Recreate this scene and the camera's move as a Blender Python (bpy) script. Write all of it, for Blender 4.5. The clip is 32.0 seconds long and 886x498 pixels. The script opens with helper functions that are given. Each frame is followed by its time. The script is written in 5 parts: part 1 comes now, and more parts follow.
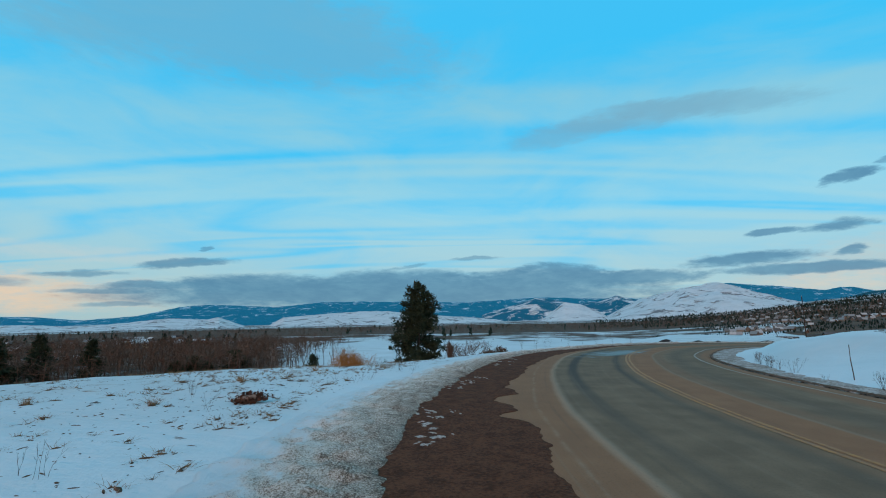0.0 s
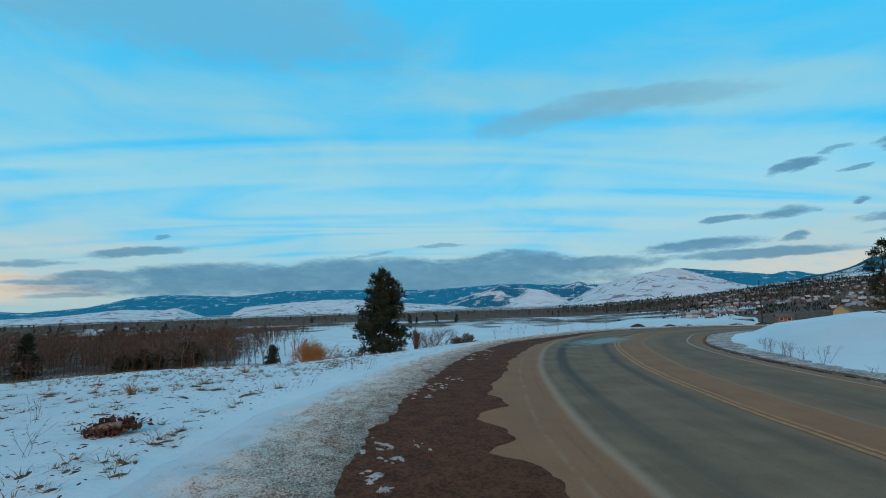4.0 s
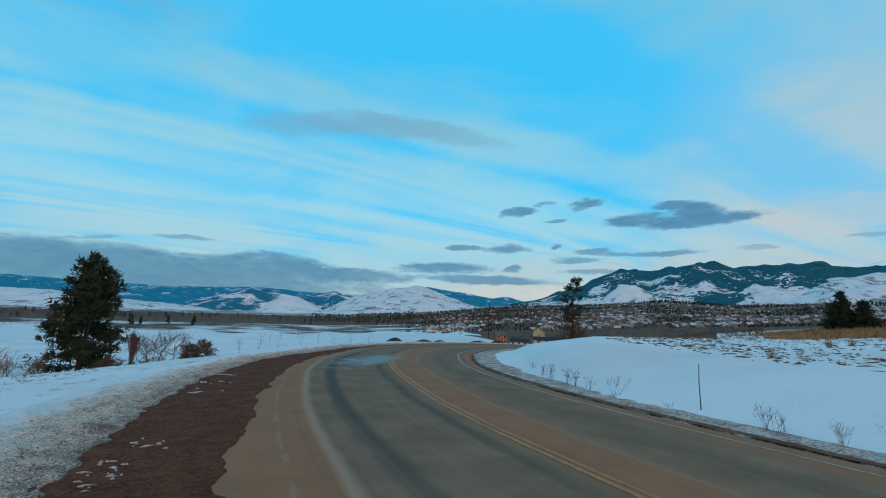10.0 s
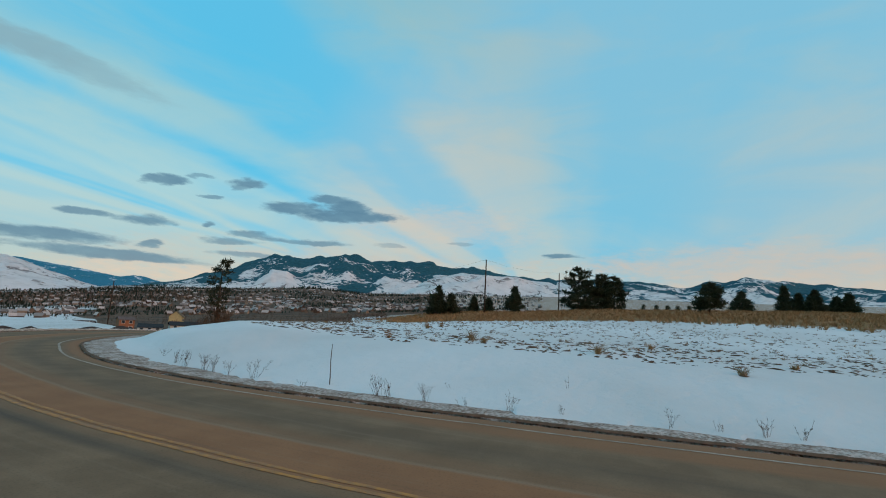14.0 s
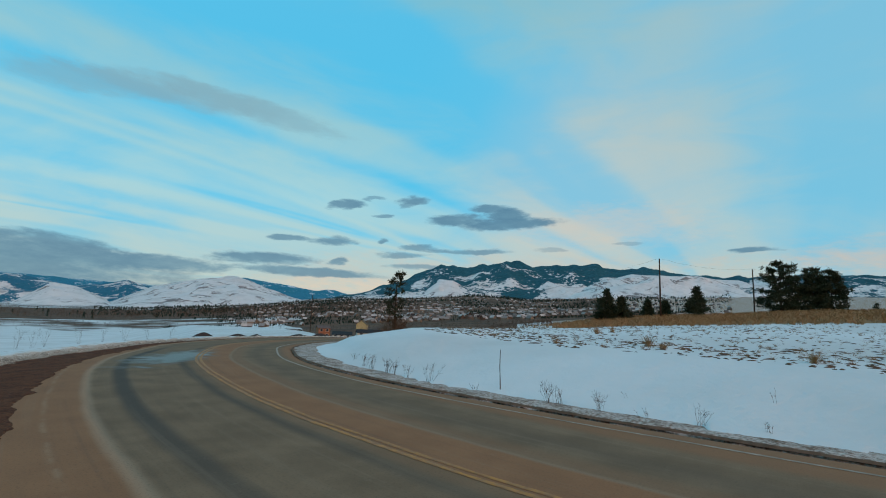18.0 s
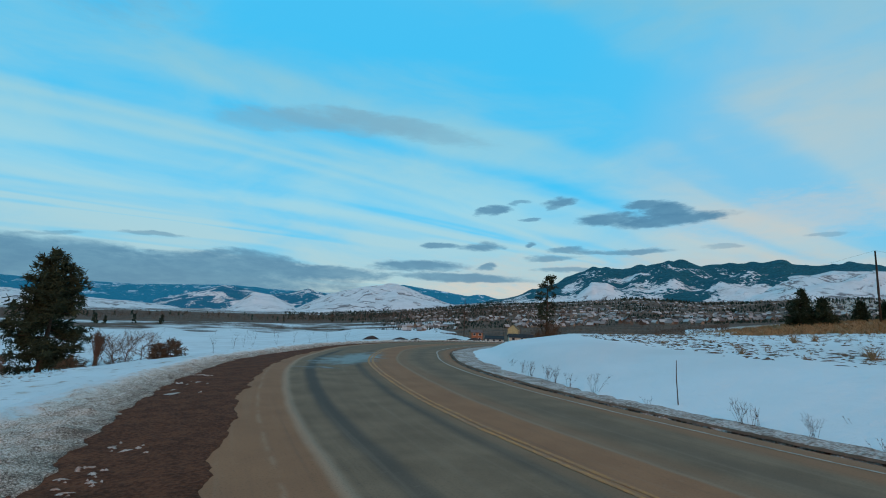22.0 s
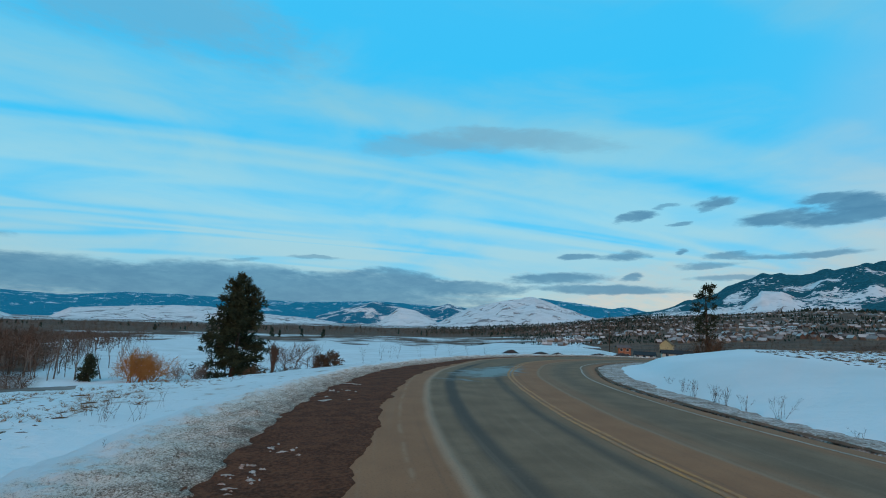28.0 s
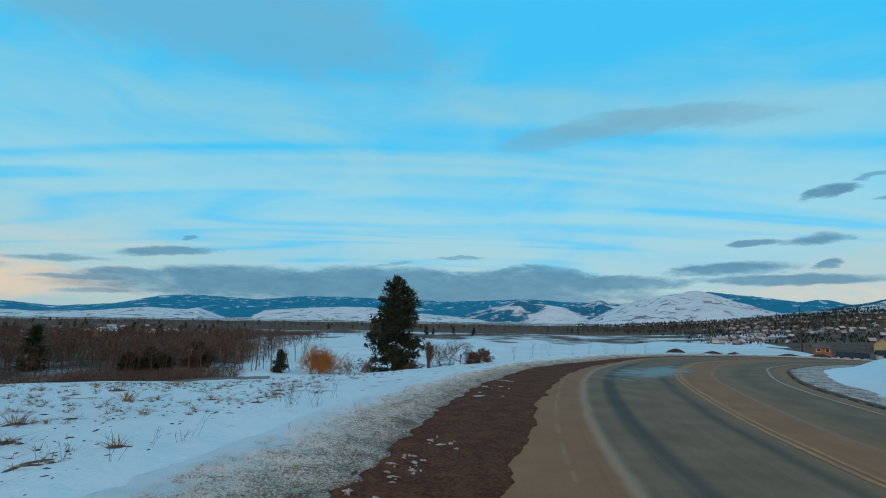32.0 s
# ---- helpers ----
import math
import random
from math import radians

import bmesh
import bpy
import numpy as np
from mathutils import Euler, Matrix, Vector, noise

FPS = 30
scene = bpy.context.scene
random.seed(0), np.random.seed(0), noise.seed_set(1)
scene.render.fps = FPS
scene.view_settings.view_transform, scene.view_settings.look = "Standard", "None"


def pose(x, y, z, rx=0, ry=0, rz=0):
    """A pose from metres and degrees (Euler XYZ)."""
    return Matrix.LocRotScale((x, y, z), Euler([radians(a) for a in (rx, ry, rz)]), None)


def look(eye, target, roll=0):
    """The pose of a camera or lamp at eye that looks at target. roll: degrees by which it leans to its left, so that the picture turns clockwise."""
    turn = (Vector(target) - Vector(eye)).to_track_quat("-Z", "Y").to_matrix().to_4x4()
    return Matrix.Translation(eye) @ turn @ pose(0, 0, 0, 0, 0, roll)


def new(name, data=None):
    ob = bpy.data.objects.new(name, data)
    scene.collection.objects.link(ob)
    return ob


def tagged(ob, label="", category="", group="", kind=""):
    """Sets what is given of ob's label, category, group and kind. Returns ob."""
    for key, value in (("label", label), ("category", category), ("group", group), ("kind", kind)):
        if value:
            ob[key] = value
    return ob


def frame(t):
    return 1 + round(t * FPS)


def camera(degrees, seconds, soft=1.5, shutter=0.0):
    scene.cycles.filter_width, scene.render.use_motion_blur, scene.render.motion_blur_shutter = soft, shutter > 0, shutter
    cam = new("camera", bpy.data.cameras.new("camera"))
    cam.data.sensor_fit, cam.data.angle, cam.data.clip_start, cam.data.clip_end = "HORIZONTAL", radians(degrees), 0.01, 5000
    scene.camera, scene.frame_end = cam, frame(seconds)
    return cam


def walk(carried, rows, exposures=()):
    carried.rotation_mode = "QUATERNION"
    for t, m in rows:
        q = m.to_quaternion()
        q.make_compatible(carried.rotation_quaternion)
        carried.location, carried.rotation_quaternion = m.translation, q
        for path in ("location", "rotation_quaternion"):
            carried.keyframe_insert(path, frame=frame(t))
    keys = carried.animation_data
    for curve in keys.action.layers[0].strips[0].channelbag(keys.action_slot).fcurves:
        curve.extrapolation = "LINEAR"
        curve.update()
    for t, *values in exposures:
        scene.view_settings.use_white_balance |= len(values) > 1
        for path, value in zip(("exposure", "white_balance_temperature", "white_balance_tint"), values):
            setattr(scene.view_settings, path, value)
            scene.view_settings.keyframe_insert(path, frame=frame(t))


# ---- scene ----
cam = camera(85.8, 32.0, soft=1.0)
PATH = [
    (0, (-0.567, -7.783, 1.778), (-0.587, -5.804, 2.067), -0.38),
    (0.5, (-0.550, -7.400, 1.787), (-0.494, -5.423, 2.088), -0.66),
    (1, (-0.557, -7.029, 1.785), (-0.569, -5.049, 2.069), -0.99),
    (1.5, (-0.570, -6.616, 1.783), (-0.546, -4.639, 2.080), -1.16),
    (2, (-0.547, -6.213, 1.767), (-0.466, -4.235, 2.050), -1.30),
    (2.5, (-0.581, -5.821, 1.762), (-0.525, -3.837, 2.010), -1.09),
    (3, (-0.613, -5.417, 1.780), (-0.512, -3.436, 2.035), -1.12),
    (3.5, (-0.552, -4.970, 1.762), (-0.444, -2.988, 2.005), -1.34),
    (4, (-0.521, -4.506, 1.739), (-0.398, -2.524, 1.974), -1.15),
    (4.5, (-0.442, -4.067, 1.733), (-0.267, -2.088, 1.967), -1.11),
    (6.5, (-0.318, -2.424, 1.762), (-0.200, -0.441, 1.991), -0.66),
    (7, (-0.262, -1.998, 1.770), (-0.092, -0.022, 2.027), -0.94),
    (7.5, (-0.167, -1.582, 1.771), (-0.016, 0.397, 2.020), -0.94),
    (8, (-0.140, -1.173, 1.760), (0.015, 0.805, 2.014), -0.65),
    (8.5, (-0.058, -0.785, 1.747), (0.159, 1.184, 2.023), -0.27),
    (9, (-0.002, -0.437, 1.759), (0.323, 1.516, 2.044), 0.04),
    (9.5, (0.062, -0.363, 1.772), (0.959, 1.396, 2.091), -0.26),
    (10, (0.100, -0.280, 1.760), (1.146, 1.401, 2.042), 2.57),
    (10.5, (0.080, -0.290, 1.760), (1.422, 1.174, 2.000), 2.49),
    (11, (0.000, -0.310, 1.755), (1.574, 0.900, 1.993), 3.45),
    (11.5, (0.000, -0.320, 1.750), (1.722, 0.659, 2.030), 3.99),
    (12, (0.000, -0.330, 1.750), (1.760, 0.571, 2.052), 4.44),
    (12.5, (0.000, -0.340, 1.748), (1.795, 0.495, 2.031), 3.92),
    (13, (0.000, -0.350, 1.746), (1.854, 0.342, 2.034), 3.02),
    (13.5, (0.000, -0.370, 1.744), (1.883, 0.240, 2.036), 3.21),
    (15.5, (0.037, -0.445, 1.738), (1.888, 0.254, 2.025), 2.92),
    (16, (0.008, -0.422, 1.737), (1.822, 0.367, 2.033), 2.80),
    (16.5, (-0.004, -0.391, 1.738), (1.755, 0.514, 2.034), 2.79),
    (17, (-0.007, -0.373, 1.733), (1.676, 0.669, 2.025), 2.78),
    (17.5, (-0.002, -0.358, 1.729), (1.629, 0.763, 2.016), 2.54),
    (18, (0.013, -0.371, 1.723), (1.587, 0.829, 2.007), 2.36),
    (18.5, (-0.010, -0.368, 1.734), (1.485, 0.932, 2.011), 2.06),
    (19, (-0.088, -0.316, 1.741), (1.379, 1.015, 2.021), 1.88),
    (19.5, (-0.159, -0.262, 1.749), (1.307, 1.070, 2.029), 1.64),
    (20, (-0.169, -0.265, 1.761), (1.220, 1.146, 2.045), 1.51),
    (20.5, (-0.151, -0.259, 1.774), (1.134, 1.250, 2.045), 1.92),
    (21, (-0.133, -0.213, 1.781), (1.098, 1.339, 2.054), 1.73),
    (21.5, (-0.099, -0.173, 1.777), (1.083, 1.417, 2.050), 2.17),
    (22, (-0.043, -0.154, 1.767), (1.090, 1.471, 2.044), 2.38),
    (22.5, (0.012, -0.122, 1.760), (1.096, 1.536, 2.041), 2.37),
    (23, (0.054, -0.091, 1.761), (1.106, 1.586, 2.042), 2.54),
    (23.5, (0.048, -0.085, 1.763), (1.069, 1.612, 2.044), 2.71),
    (24, (0.041, -0.114, 1.763), (1.015, 1.609, 2.052), 2.71),
    (24.5, (0.038, -0.110, 1.762), (0.980, 1.629, 2.062), 2.61),
    (25, (0.041, -0.095, 1.762), (0.961, 1.653, 2.074), 2.80),
    (25.5, (0.058, -0.089, 1.758), (0.959, 1.667, 2.077), 2.97),
    (27.5, (0.141, 0.128, 1.704), (0.921, 1.944, 2.011), 2.56),
    (28, (0.181, 0.172, 1.699), (0.806, 2.045, 2.011), 2.25),
    (28.5, (0.200, 0.208, 1.694), (0.726, 2.111, 2.012), 2.42),
    (29, (0.199, 0.235, 1.682), (0.671, 2.153, 2.000), 2.45),
    (29.5, (0.195, 0.271, 1.676), (0.590, 2.206, 1.992), 2.51),
    (30, (0.203, 0.321, 1.674), (0.540, 2.267, 1.990), 2.57),
    (30.5, (0.210, 0.368, 1.666), (0.489, 2.323, 1.981), 2.44),
    (31, (0.217, 0.408, 1.658), (0.437, 2.372, 1.964), 2.33),
    (31.5, (0.226, 0.415, 1.650), (0.371, 2.387, 1.951), 2.00),
    (32, (0.199, 0.410, 1.645), (0.236, 2.389, 1.929), 1.68),
]
walk(cam, [(t, look(eye, target, roll)) for t, eye, target, roll in PATH],
     [(0, 0, 6620, 11), (8.5, 0, 6620, 11), (10, 0, 6500, 11), (11, 0, 6900, 15), (13, 0, 8050, 21), (16, 0, 8250, 20), (19, 0, 7500, 16), (23, 0, 6700, 13), (28, 0, 6500, 10), (30, 0, 6550, 10), (32, 0, 6700, 11)])
# World, sun and light ------------------------------------------------------
def link(nt, a, b):
    nt.links.new(a, b)


def node(nt, kind, **values):
    n = nt.nodes.new(kind)
    for key, value in values.items():
        n.inputs[key.replace("_", " ")].default_value = value
    return n


def math_node(nt, op, a, b=0.0, clamp=False):
    n = nt.nodes.new("ShaderNodeMath")
    n.operation, n.use_clamp = op, clamp
    for k, v in enumerate((a, b)):
        if isinstance(v, (int, float)):
            n.inputs[k].default_value = v
        else:
            nt.links.new(v, n.inputs[k])
    return n.outputs[0]


def vec_node(nt, op, a, b):
    n = nt.nodes.new("ShaderNodeVectorMath")
    n.operation = op
    for k, v in enumerate((a, b)):
        if isinstance(v, (tuple, Vector)):
            n.inputs[k].default_value = v
        else:
            nt.links.new(v, n.inputs[k])
    return n


def mix_color(nt, fac, a, b, blend="MIX"):
    n = nt.nodes.new("ShaderNodeMix")
    n.data_type, n.blend_type = "RGBA", blend
    for k, v in ((0, fac), (6, a), (7, b)):
        if isinstance(v, (int, float)):
            n.inputs[k].default_value = v
        elif isinstance(v, tuple):
            n.inputs[k].default_value = (*v[:3], 1.0)
        else:
            nt.links.new(v, n.inputs[k])
    return n.outputs[2]


def smooth(nt, x, lo, hi, a=0.0, b=1.0):
    n = nt.nodes.new("ShaderNodeMapRange")
    n.interpolation_type = "SMOOTHSTEP"
    nt.links.new(x, n.inputs[0])
    for k, v in enumerate((lo, hi, a, b)):
        n.inputs[k + 1].default_value = v
    return n.outputs[0]


def noise_node(nt, vector, scale, detail=4.0, rough=0.55, distort=0.0):
    n = nt.nodes.new("ShaderNodeTexNoise")
    nt.links.new(vector, n.inputs["Vector"])
    n.inputs["Scale"].default_value, n.inputs["Detail"].default_value = scale, detail
    n.inputs["Roughness"].default_value, n.inputs["Distortion"].default_value = rough, distort
    return n.outputs[0]


def heading(az, el=0.0):
    a, e = radians(az), radians(el)
    return Vector((math.sin(a) * math.cos(e), math.cos(a) * math.cos(e), math.sin(e)))


SUN_AZ, SUN_EL = 205.0, 24.0

# low dark clouds: azimuth, elevation, half width, half height, lean, strength (degrees)
CLOUDS = [
    (-16, 3.0, 24, 1.9, 0.5, 0.95), (3, 3.2, 26, 2.3, 0.0, 0.97), (-22, 4.0, 9.5, 1.3, 3.0, 0.9), (-5.8, 4.5, 10.8, 1.5, 1.0, 0.9), (12, 4.6, 10.8, 1.3, -2.0, 0.9), (12.8, 5.6, 5.4, 0.9, -1.6, 0.9), (23, 4.4, 7, 0.9, 0.0, 0.9),
    (-35.9, 2.9, 5.5, 0.32, 1.2, 0.7), (-31.7, 3.6, 6, 0.5, 2.0, 0.75), (-35.4, 1.5, 3.4, 0.32, 2.0, 0.6), (-28.8, 6.0, 4.9, 0.62, 5.0, 0.8), (-38, 4.5, 4.0, 0.45, 4.0, 0.75), (-47, 3.6, 6, 0.5, 0.0, 0.6),
    (32.2, 5.8, 6.6, 0.78, 1.5, 0.95), (37, 4.65, 11, 0.58, 0.0, 0.9), (34.7, 8.35, 2.7, 0.38, 2.0, 0.85), (39.6, 8.4, 3.2, 0.62, 1.0, 0.95), (45.4, 8.8, 0.9, 0.4, 9.0, 0.9), (40.4, 6.0, 1.3, 0.52, 3.0, 0.85),
    (40.7, 12.65, 2.3, 0.6, 9.0, 0.9), (44.1, 13.65, 1.4, 0.3, 5.0, 0.6), (48.9, 13.7, 2.5, 0.56, 7.0, 0.9), (48.0, 13.1, 1.3, 0.36, 12.0, 0.7), (45.3, 11.7, 1.2, 0.32, 8.0, 0.75),
    (54.2, 11.7, 4.2, 0.9, 1.0, 0.95), (60.7, 11.3, 6.4, 0.8, 5.0, 0.95), (58.2, 13.1, 2.6, 0.55, 2.0, 0.9), (60.8, 12.4, 2.9, 0.8, -3.0, 0.95),
    (49.9, 8.2, 2.2, 0.45, 4.0, 0.8), (55.5, 8.0, 6.3, 0.36, 1.0, 0.8), (47.8, 7.2, 3.7, 0.42, 3.0, 0.75), (49.1, 5.8, 4.4, 0.36, 2.0, 0.7), (65.7, 8.3, 2.0, 0.26, 2.0, 0.4), (74.5, 9.1, 2.0, 0.26, 1.0, 0.4), (86.3, 8.1, 2.3, 0.32, -1.0, 0.9),
    (3.0, 7.1, 3.2, 0.26, 1.0, 0.6), (-27.5, 7.7, 0.9, 0.25, 6.0, 0.6), (-4.6, 6.2, 2.9, 0.25, 8.0, 0.5),
    (15.3, 21.2, 8.5, 1.5, 5.0, 0.5), (29.8, 21.9, 10.3, 1.4, -6.0, 0.5), (22.6, 22.0, 10.5, 1.6, 0.0, 0.45), (-26, 31, 26, 6.0, 3.0, 0.5),
]

# lit bands low over the horizon: azimuth, elevation, half width, half height, strength, colour
GLOWS = [
    (-48, 2.6, 20, 2.6, 0.85, (0.66, 0.48, 0.33)), (-40, 6.5, 14, 1.0, 0.35, (0.5, 0.5, 0.48)), (60, 4.6, 40, 4.0, 0.7, (0.40, 0.43, 0.42)), (44, 3.2, 12, 1.5, 0.6, (0.55, 0.49, 0.42)),
    (72, 11.0, 13, 3.0, 0.5, (0.46, 0.46, 0.43)), (106, 6.5, 24, 3.4, 0.65, (0.47, 0.42, 0.37)),
]


def make_world():
    world = bpy.data.worlds.new("sky")
    scene.world = world
    world.use_nodes = True
    nt = world.node_tree
    out = nt.nodes["Background"]
    sky = nt.nodes.new("ShaderNodeTexSky")
    sky.sky_type, sky.sun_disc = "NISHITA", False
    sky.sun_elevation, sky.sun_rotation = radians(SUN_EL), radians(SUN_AZ)
    way = nt.nodes.new("ShaderNodeTexCoord").outputs["Generated"]
    part3 = nt.nodes.new("ShaderNodeSeparateXYZ")
    link(nt, way, part3.inputs[0])
    up = part3.outputs[2]
    lift = math_node(nt, "ADD", math_node(nt, "MAXIMUM", up, 0.0), 0.10)
    flat = nt.nodes.new("ShaderNodeCombineXYZ")
    link(nt, math_node(nt, "DIVIDE", part3.outputs[0], lift), flat.inputs[0])
    link(nt, math_node(nt, "DIVIDE", part3.outputs[1], lift), flat.inputs[1])
    # streaks of high cloud, drawn out along one wind direction
    turn = nt.nodes.new("ShaderNodeMapping")
    turn.inputs["Scale"].default_value = (0.2, 1.0, 1.0)
    link(nt, flat.outputs[0], turn.inputs[0])
    wide = noise_node(nt, turn.outputs[0], 1.0, 2.0, 0.45, 0.4)
    fine = noise_node(nt, turn.outputs[0], 1.9, 7.0, 0.6, 0.5)
    # the streaks fan out from east and west: their angle over the northern horizon, in half turns
    fan = math_node(nt, "ARCTAN2", math_node(nt, "ADD", math_node(nt, "MAXIMUM", up, 0.0), 0.06), part3.outputs[1])
    fan = math_node(nt, "MULTIPLY", fan, 1 / math.pi)
    fan = math_node(nt, "ADD", fan, math_node(nt, "MULTIPLY", math_node(nt, "SUBTRACT", wide, 0.5), 0.34))
    streak = nt.nodes.new("ShaderNodeValToRGB")
    bands = [(0, 0.8), (11, 0.85), (14.2, 0.58), (18, 0.88), (21.4, 0.66), (24.5, 0.42), (28, 0.74), (32, 0.72), (36, 0.42), (45, 0.16), (53, 0.65), (62, 0.68), (75, 0.46), (90, 0.22), (104, 0.2), (118, 0.28), (135, 0.42), (148, 0.5), (160, 0.8)]
    ramp = streak.color_ramp
    ramp.interpolation = "EASE"
    for k, (deg, v) in enumerate(bands):
        e = ramp.elements[k] if k < 1 else ramp.elements.new(deg / 180)
        e.position, e.color = deg / 180, (v, v, v, 1)
    link(nt, fan, streak.inputs[0])
    veil = math_node(nt, "ADD", math_node(nt, "MULTIPLY", math_node(nt, "SUBTRACT", fine, 0.5), 0.35), streak.outputs[0])
    loose = nt.nodes.new("ShaderNodeMapping")
    loose.inputs["Scale"].default_value = (1.0, 1.0, 3.2)
    link(nt, way, loose.inputs[0])
    veil = math_node(nt, "ADD", veil, math_node(nt, "MULTIPLY", math_node(nt, "SUBTRACT", noise_node(nt, loose.outputs[0], 3.2, 6.0, 0.56, 0.5), 0.5), 1.15), True)
    veil = smooth(nt, veil, 0.14, 1.08)
    blue = nt.nodes.new("ShaderNodeValToRGB")
    ramp = blue.color_ramp
    ramp.elements[0].position, ramp.elements[0].color = 0.0, (0.15, 0.42, 0.54, 1)
    ramp.elements[1].position, ramp.elements[1].color = 0.62, (0.035, 0.43, 0.75, 1)
    mid = ramp.elements.new(0.16)
    mid.color = (0.0, 0.44, 0.77, 1)
    link(nt, up, blue.inputs[0])
    pale = nt.nodes.new("ShaderNodeValToRGB")
    ramp = pale.color_ramp
    ramp.elements[0].position, ramp.elements[0].color = 0.0, (0.345, 0.45, 0.455, 1)
    ramp.elements[1].position, ramp.elements[1].color = 0.6, (0.14, 0.42, 0.55, 1)
    mid = ramp.elements.new(0.22)
    mid.color = (0.24, 0.525, 0.64, 1)
    link(nt, up, pale.inputs[0])
    base = mix_color(nt, veil, blue.outputs[0], pale.outputs[0])
    # warm light low in the west and the east
    # the last is a wide unseen southern glow, added to warm the ground
    for az, el, half, tint, most in ((90, 10, 46, (0.34, 0.44, 0.47), 0.38), (114, 7, 20, (0.46, 0.42, 0.36), 0.4), (70, 15, 17, (0.44, 0.47, 0.45), 0.5), (108, 27, 38, (0.28, 0.44, 0.52), 0.55), (195, 28, 74, (0.68, 0.46, 0.40), 0.95)):
        near = vec_node(nt, "DOT_PRODUCT", way, heading(az, el)).outputs["Value"]
        glow = smooth(nt, near, math.cos(radians(half)), 1.0, 0.0, most)
        base = mix_color(nt, math_node(nt, "MULTIPLY", glow, math_node(nt, "ADD", math_node(nt, "MULTIPLY", veil, 0.6), 0.4)), base, tint)
    ragged = noise_node(nt, turn.outputs[0], 1.6, 6.0, 0.62, 0.2)
    flatter = nt.nodes.new("ShaderNodeMapping")
    flatter.inputs["Scale"].default_value = (1.0, 1.0, 3.4)
    link(nt, way, flatter.inputs[0])
    puff = math_node(nt, "ADD", math_node(nt, "MULTIPLY", noise_node(nt, flatter.outputs[0], 11.0, 6.0, 0.6, 0.3), 0.6), math_node(nt, "MULTIPLY", noise_node(nt, flatter.outputs[0], 34.0, 6.0, 0.65), 0.4))
    stir = nt.nodes.new("ShaderNodeTexNoise")
    link(nt, flatter.outputs[0], stir.inputs["Vector"])
    stir.inputs["Scale"].default_value, stir.inputs["Detail"].default_value, stir.inputs["Roughness"].default_value = 13.0, 5.0, 0.6
    drift = vec_node(nt, "MULTIPLY", vec_node(nt, "SUBTRACT", stir.outputs["Color"], (0.5, 0.5, 0.5)).outputs[0], (0.07, 0.07, 0.016))
    blown = vec_node(nt, "ADD", way, drift.outputs[0]).outputs[0]
    grey = mix_color(nt, smooth(nt, puff, 0.38, 0.62), (0.046, 0.175, 0.298), (0.064, 0.208, 0.33))
    for az, el, a, b, lean, most, tint in [(*g[:4], 0.0, g[4], g[5]) for g in GLOWS] + [(*c, None) for c in CLOUDS]:
        c = heading(az, el)
        side = Vector((math.cos(radians(az)), -math.sin(radians(az)), 0))
        above = side.cross(c)
        s, t = math.sin(radians(lean)), math.cos(radians(lean))
        e1, e2 = (side * t + above * s) / math.sin(radians(a)), (above * t - side * s) / math.sin(radians(b))
        u = vec_node(nt, "DOT_PRODUCT", blown, e1).outputs["Value"]
        v = vec_node(nt, "DOT_PRODUCT", blown, e2).outputs["Value"]
        far = math_node(nt, "ADD", math_node(nt, "MULTIPLY", u, u), math_node(nt, "MULTIPLY", v, v))
        far = math_node(nt, "ADD", far, math_node(nt, "MULTIPLY", math_node(nt, "SUBTRACT", puff, 0.5), 3.2 if tint else 1.8 if b > 1.2 else 2.6))
        soft = smooth(nt, far, 1.15, 0.2 if tint is None else -0.4, 0.0, most)
        base = mix_color(nt, soft, base, tint or (grey if el < 15 else (0.14, 0.31, 0.415)))
    mixed = mix_color(nt, 0.008, base, sky.outputs[0])
    link(nt, mixed, out.inputs[0])
    out.inputs[1].default_value = 1.2


make_world()
sun = new("sun", bpy.data.lights.new("sun", "SUN"))
sun.data.energy, sun.data.angle, sun.data.color = 0.75, radians(25), (1.0, 0.60, 0.42)
sun.matrix_world = look(heading(SUN_AZ, SUN_EL) * 50, (0, 0, 0))


# Materials -----------------------------------------------------------------
def material(name, rough=0.9, metal=0.0):
    m = bpy.data.materials.new(name)
    m.use_nodes = True
    b = m.node_tree.nodes["Principled BSDF"]
    b.inputs["Roughness"].default_value, b.inputs["Metallic"].default_value = rough, metal
    b.inputs["Specular IOR Level"].default_value = 0.3 if rough < 0.88 else 0.08
    return m, m.node_tree, b


def position(nt):
    return nt.nodes.new("ShaderNodeNewGeometry").outputs["Position"]


def attribute(nt, name):
    n = nt.nodes.new("ShaderNodeAttribute")
    n.attribute_name = name
    return n.outputs["Fac"]


def bump(nt, bsdf, height, strength=0.4, distance=0.02):
    n = nt.nodes.new("ShaderNodeBump")
    n.inputs["Strength"].default_value, n.inputs["Distance"].default_value = strength, distance
    link(nt, height, n.inputs["Height"])
    link(nt, n.outputs[0], bsdf.inputs["Normal"])


def plain(name, one, two, scale=6.0, rough=0.85, relief=0.3, distance=0.01, metal=0.0, detail=5.0):
    """Two tones of one surface, mottled at two scales, with fine relief."""
    m, nt, b = material(name, rough, metal)
    p = position(nt)
    small, large = noise_node(nt, p, scale, detail), noise_node(nt, p, scale * 0.13, 3.0)
    k = math_node(nt, "ADD", math_node(nt, "MULTIPLY", small, 0.6), math_node(nt, "MULTIPLY", large, 0.4))
    link(nt, mix_color(nt, smooth(nt, k, 0.35, 0.65), one, two), b.inputs["Base Color"])
    if relief:
        bump(nt, b, small, relief, distance)
    return m


